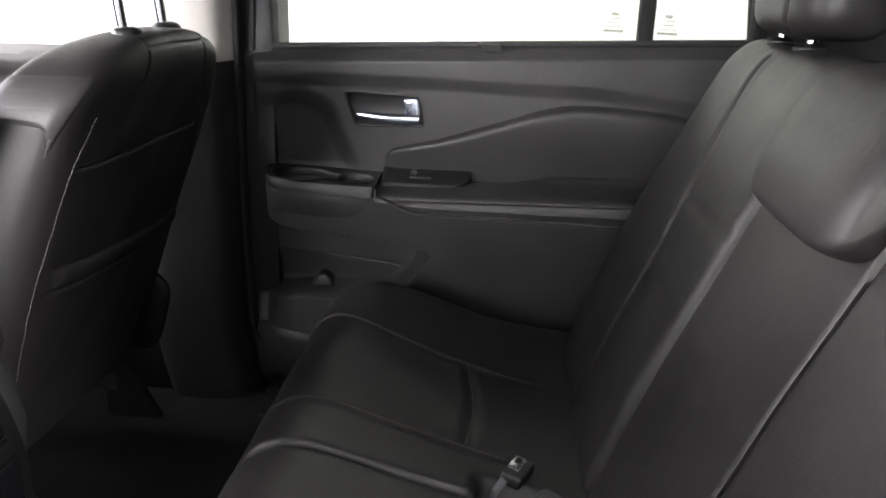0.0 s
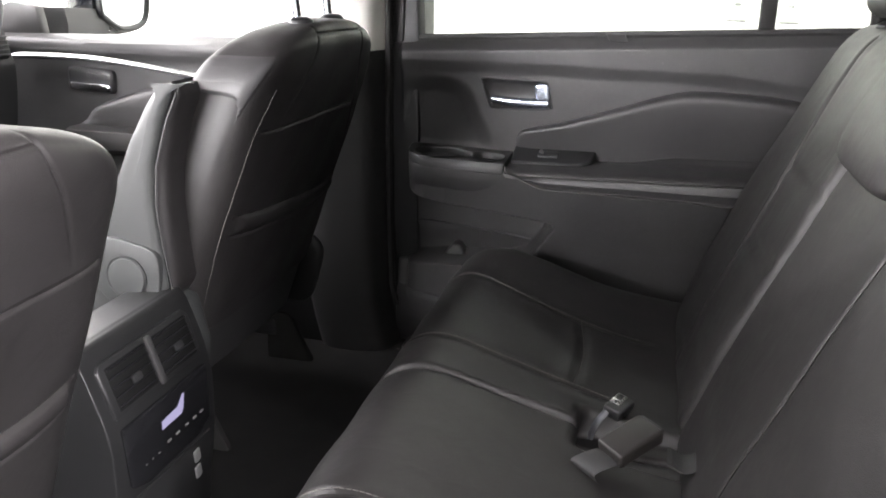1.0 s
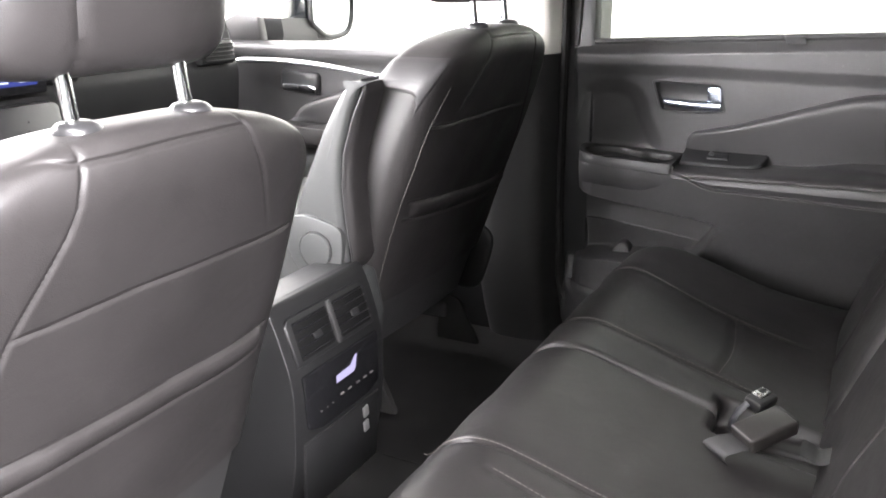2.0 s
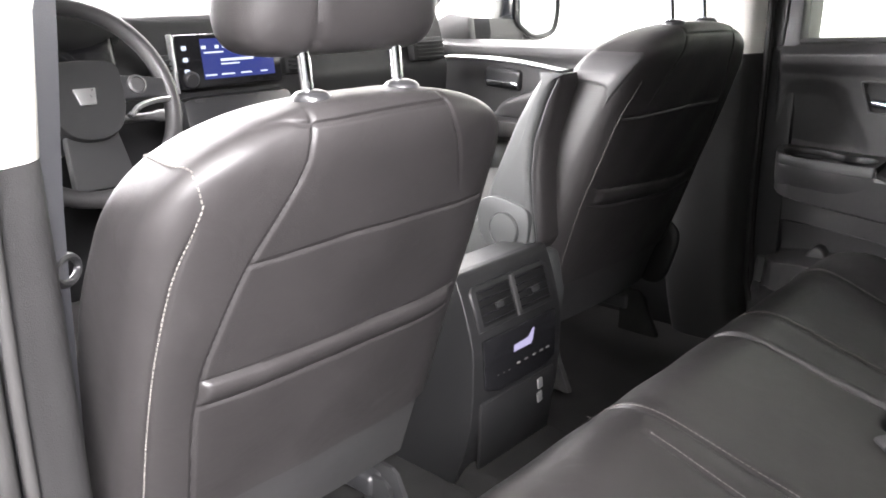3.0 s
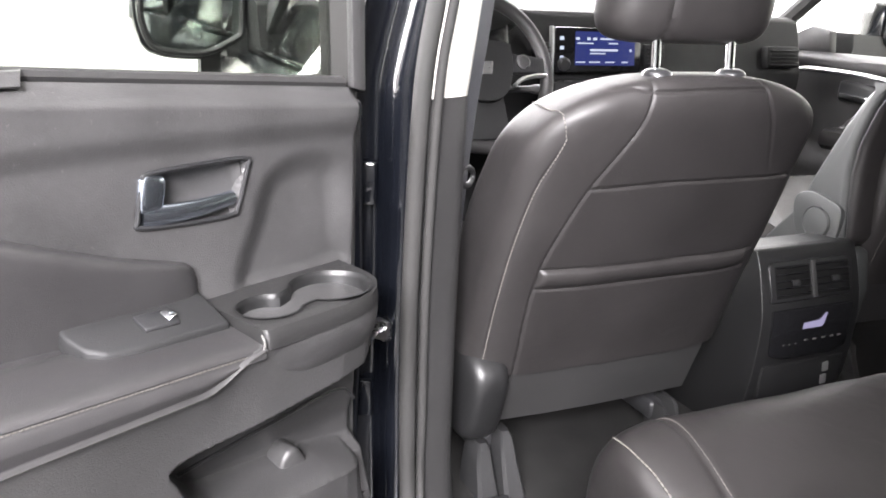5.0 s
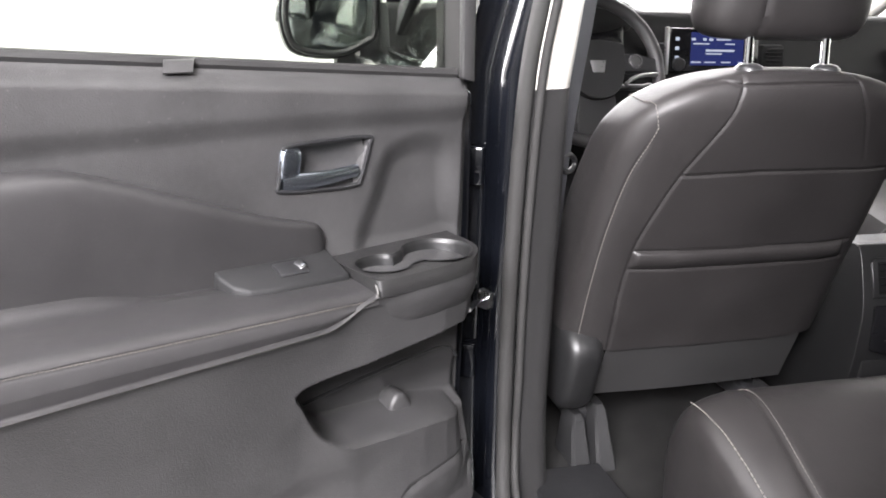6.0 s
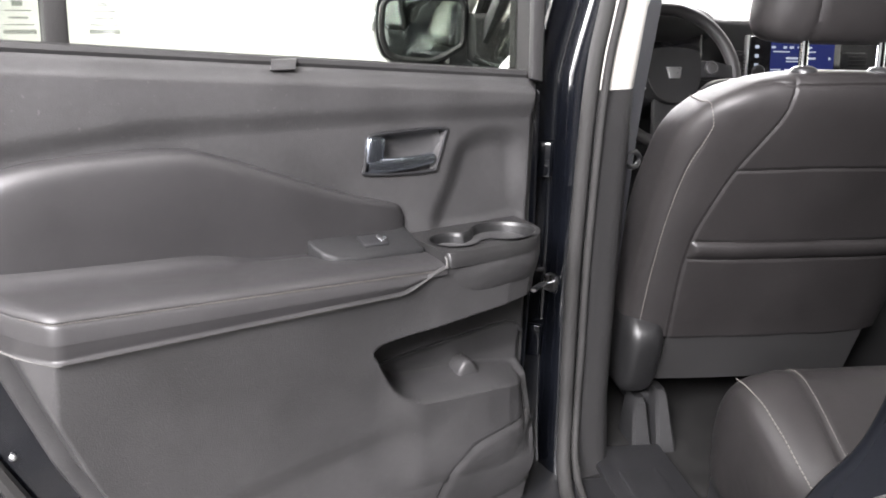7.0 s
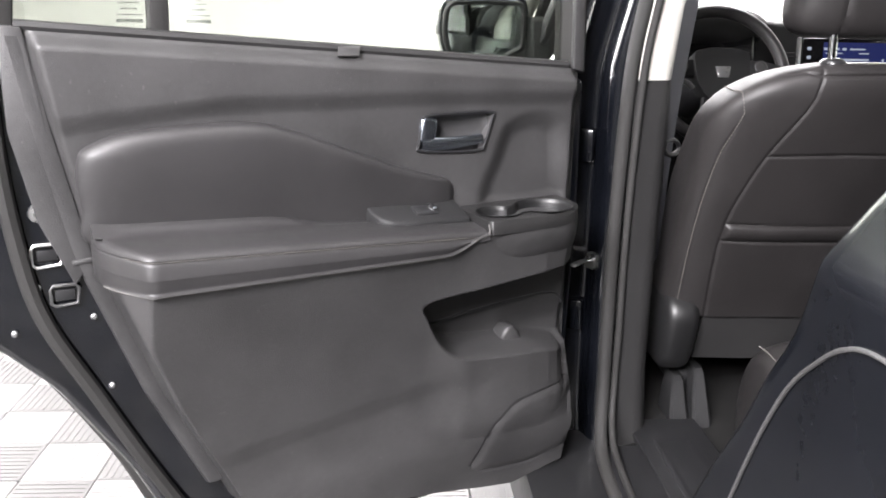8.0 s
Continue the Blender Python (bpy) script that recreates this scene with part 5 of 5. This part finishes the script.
    rows = [[(x + dx, side * (min(yy, 0.906 + 0.06 * max(0.0, 1 - (z - 1.088) * 12)) - 0.34 * max(0.0, z - 1.088)), z) for dx, yy in cross] for x, z in front]
    tagged(part("rear_quarter", sheet(rows if side > 0 else rows[::-1]), PAINT, sharp=30), "glossy black rear quarter panel and pillar behind the door", "car body", kind="structure")
    tagged(part("quarter_jamb", sheet([[(x + 0.012 + k, side * yy, z) for k, yy in ((0.008, 0.862), (0.03, 0.83), (0.06, 0.80))] for x, z in front]), PLASTIC_DARK), "dark inner edge of the door opening", "car body", kind="structure")
    lip = smooth_line([(0.80, 0.80), (0.845, 0.865), (0.868, 0.915), (0.89, 0.962), (0.916, 1.005), (0.942, 1.032), (0.968, 1.052), (1.0, 1.062), (1.06, 1.062)], 60)
    own = cross[int(np.argmin(cross[:, 0])):]
    fx = np.array(front)
    on_skin = [(x, side * (float(np.interp(x - np.interp(z, fx[:, 1], fx[:, 0]), own[:, 0], own[:, 1])) + 0.0012), z) for x, z in lip]
    tagged(part("quarter_seal", tube(on_skin, 0.0016, 8), PLASTIC), "grey rubber lip along the rear door opening", "seal", kind="structure")
    tagged(part("quarter_lining", box((1.65, 0.80 * side, 0.85), (1.35, 0.04, 0.75), 0.02), PLASTIC_DARK), "dark lining of the luggage space side", "lining", kind="structure")
    tagged(part("a_pillar", tube(smooth_line([(-1.30, 0.80 * side, 1.12), (-0.95, 0.76 * side, 1.34), (-0.55, 0.70 * side, 1.56)], 20), 0.035, 10), TRIM_LIGHT), "light grey windscreen pillar trim", "pillar", kind="structure")

tagged(part("door_jamb", box((0.075, 0.855, 1.02), (0.11, 0.12, 1.2), 0.01), PLASTIC_DARK), "dark closed joint between pillar and rear door", "pillar", kind="structure")
for side in (-1, 1):
    tagged(part("front_sill", box((-0.62, 0.80 * side, 0.52), (1.14, 0.16, 0.26), 0.02), PLASTIC_DARK), "black inner sill beside the front seat", "sill", kind="structure")
tagged(part("car_floor", box((0.3, 0, 0.47), (2.6, 1.56, 0.06)), CARPET), "black carpeted car floor", "floor", kind="structure")
tagged(part("floor_tunnel", prism([(-0.12, 0.49), (-0.10, 0.53), (0.10, 0.53), (0.12, 0.49)], lambda a, b, d: (d, a, b), -0.6, 0.7, 0.008), CARPET), "raised carpeted tunnel in the floor", "floor", kind="structure")
tagged(part("firewall", box((-1.28, 0, 0.78), (0.06, 1.7, 0.70)), PLASTIC_DARK), "dark panel below the windscreen", "wall", kind="structure")
tagged(part("car_roof", box((0.75, 0, 1.64), (2.9, 1.50, 0.06), 0.02), HEADLINER), "dark grey headliner and roof of the car", "roof", kind="structure")
DARK_GLASS = glazing("dark_privacy_glass", (0.07, 0.075, 0.07))
for side in (-1, 1):
    w = [(1.25, 0.90 * side, 1.20), (2.30, 0.86 * side, 1.20), (2.30, 0.74 * side, 1.62), (1.20, 0.74 * side, 1.62)]
    glass = part("quarter_window", ([*w, *((x, y - 0.004 * side, z) for x, y, z in w)], [(0, 1, 2, 3), (7, 6, 5, 4), (0, 4, 5, 1), (1, 5, 6, 2), (2, 6, 7, 3), (3, 7, 4, 0)]), DARK_GLASS)
    tagged(glass, "dark privacy glass beside the luggage space", "window", kind="structure")
    tagged(part("rear_pillar", prism([(0.99, 1.10), (1.27, 1.10), (1.22, 1.63), (0.93, 1.63)], lambda a, b, d: (a, side * (d - 0.36 * max(0.0, b - 1.2)), b), 0.80, 0.87, 0.006), PLASTIC_DARK), "dark lining of the rear roof pillar", "pillar", kind="structure")
tagged(part("tailgate_window", box((2.34, 0, 1.43), (0.006, 1.55, 0.40)), DARK_GLASS), "dark privacy glass of the tailgate", "window", kind="structure")
tagged(part("tailgate", box((2.33, 0, 0.85), (0.08, 1.7, 0.80), 0.02), PLASTIC_DARK), "dark tailgate lining", "car body", kind="structure")
tagged(part("bonnet", box((-1.75, 0, 0.99), (1.0, 1.30, 0.10), 0.04), PAINT), "glossy black bonnet", "car body", kind="structure")


# ---------------- belts ----------------
def ribbon(points, width, thick, across):
    a = np.array(across, float)
    secs = [[np.array(p) - a * width / 2, np.array(p) + a * width / 2, np.array(p) + a * width / 2 + np.array((thick, 0, thick * 0.3)), np.array(p) - a * width / 2 + np.array((thick, 0, thick * 0.3))] for p in points]
    return loft(secs)


belt_ob = empty("seat_belt", "grey front seat belt hanging beside the pillar", "seat belt")
part("strap", ribbon(smooth_line([(0.055, -0.668, 1.52), (0.036, -0.684, 1.25), (0.004, -0.690, 1.06), (-0.03, -0.690, 0.80)], 24), 0.047, 0.0014, (-0.70, 0.71, 0)), WEBBING, belt_ob)
ring = [(-0.017 + 0.020 * math.cos(a), -0.676 - 0.020 * math.cos(a), 1.012 + 0.013 * math.sin(a) + 0.004 * math.cos(a)) for a in np.linspace(0, 2 * math.pi, 24, endpoint=False)]
part("strap_loop", tube(ring, 0.0042, 8, closed=True), PLASTIC_DARK, belt_ob, "small black belt guide ring")

# rear belt buckles lying in the gap of the bench
bk = empty("belt_buckle", "brownish black belt buckle lying on the bench", "belt buckle", pose(0.606, 0.024, 0.768, 14, 4, -44))
part("body", box((0, 0, 0), (0.040, 0.066, 0.020), 0.004, seg=3), material("buckle_plastic", (0.017, 0.015, 0.0145), 0.45, vary=0.12, grain=0.2), bk)
part("release_edge", box((0.0, 0.0335, 0.001), (0.034, 0.005, 0.015), 0.002), PLASTIC_DARK, bk)
part("strap", ribbon(smooth_line([(0.0, -0.028, -0.004), (-0.006, -0.046, -0.004), (-0.014, -0.062, -0.012), (-0.004, -0.058, -0.026), (0.01, -0.04, -0.036)], 20), 0.036, 0.0022, (1, 0.1, 0)), DARK_WEB, bk, "folded grey webbing")
tg = empty("belt_latch", "dull steel belt latch with plastic cover beside the cushion", "belt buckle", pose(0.588, 0.148, 0.742, 0, 10, -25))
part("cover", box((0, 0, 0), (0.026, 0.042, 0.016), 0.004, seg=3), PLASTIC_DARK, tg)
part("latch_plate", box((-0.004, 0.004, 0.009), (0.014, 0.024, 0.004), 0.0012), BRIGHT_STEEL, tg)
part("latch_slot", box((-0.004, 0.006, 0.0115), (0.007, 0.012, 0.002), 0.0005), PLASTIC_DARK, tg)
part("stalk", tube(smooth_line([(-0.006, -0.02, 0.0), (-0.012, -0.03, -0.02), (-0.016, -0.032, -0.06)], 12), 0.006, 8, flat=0.5), WEBBING, tg)
an = empty("belt_anchor", "bright webbing end and anchor by the backrest foot", "seat belt", pose(0.668, 0.02, 0.745))
part("webbing", ribbon(smooth_line([(-0.02, 0.0, 0.012), (0.0, 0.0, 0.005), (0.025, 0.0, 0.02)], 10), 0.04, 0.003, (0, 1, 0)), DARK_WEB, an)

# check strap and hinges of the open door
ck = empty("door_check", "greasy steel door check strap and hinges of the open door", "door hardware")
part("arm", tube([(0.105, -0.862, 0.836), (0.06, -0.835, 0.830), (0.022, -0.800, 0.822)], 0.0055, 8, flat=0.6), BRIGHT_STEEL, ck)
part("bracket", box((0.030, -0.806, 0.822), (0.026, 0.030, 0.028), 0.004, (0, 0, 30)), BRIGHT_STEEL, ck)
part("bolt", lathe([(0.010, 0), (0.010, 0.007), (0.006, 0.011), (0.0, 0.011)], (0.032, -0.790, 0.826), (1, 0.4, 0.1), 12), BRIGHT_STEEL, ck)
for z in (1.02, 0.72):
    part("hinge_leaf", box((0.016, -0.845, z), (0.012, 0.05, 0.055), 0.004, (0, 0, -28)), PAINT, ck)
    part("hinge_pin", tube([(0.030, -0.868, z - 0.034), (0.030, -0.868, z + 0.036)], 0.007, 10), BRIGHT_STEEL, ck)

# sill plate
sp = empty("scuff_plate", "black ribbed plastic scuff plate on the door sill", "sill plate")
part("plate", box((0.36, -0.665, 0.512), (0.66, 0.13, 0.014), 0.005), PLASTIC_DARK, sp)
tread = smooth_line([(0.15, -0.635), (0.52, -0.635), (0.56, -0.65), (0.56, -0.69), (0.52, -0.705), (0.15, -0.705), (0.12, -0.69), (0.12, -0.65)], 60, closed=True)
part("tread", prism([tuple(p) for p in tread], lambda a, b, d: (a, b, d), 0.515, 0.521, 0.002), PLASTIC_DARK, sp, "flat ribless tread panel")


# ---------------- floor tiles ----------------
def tile_mesh(mat, turn):
    sv, sf = box((0, 0, 0.0), (0.197, 0.197, 0.014), 0.003, seg=1)
    ribs = [box((0, -0.08 + 0.02 * k, 0.0075), (0.180, 0.006, 0.002)) for k in range(9)]
    v, f = join((sv, sf), *ribs)
    v = [((x, y, z) if turn else (y, -x, z)) for x, y, z in v]
    me = bpy.data.meshes.new("tile")
    me.from_pydata(v, [], f)
    me.materials.append(mat)
    return me


meshes = {(c, t): tile_mesh(m, t) for c, m in ((0, TILE_WHITE), (1, TILE_GREY)) for t in (0, 1)}
floor_ob = empty("tile_floor", "white and grey ribbed plastic interlocking floor tiles", "floor", kind="structure")
rest_v, rest_f = {0: [], 1: []}, {0: [], 1: []}
for i in range(-24, 26):
    for j in range(-19, 20):
        x, y = -1.131 + 0.2 * (i + 1), -2.25 + 0.2 * (j + 11)
        c = 1 if (i + j) % 2 == 0 else 0
        if -2.75 < x < 0.6 and -3.2 < y < -0.3:
            t = new("tile", meshes[(c, (i // 2 + j // 2) % 2)])
            t.parent, t.location = floor_ob, (x, y, -0.002)
        elif abs(y) < 4.1 and -5.7 < x < 5.1:
            n0 = len(rest_v[c])
            v, f = box((x, y, -0.002), (0.197, 0.197, 0.014))
            rest_v[c] += v
            rest_f[c] += [tuple(q + n0 for q in w) for w in f]
for c, m in ((0, TILE_WHITE), (1, TILE_GREY)):
    tagged(part("far_tiles", (rest_v[c], rest_f[c]), m, floor_ob), kind="stuff")
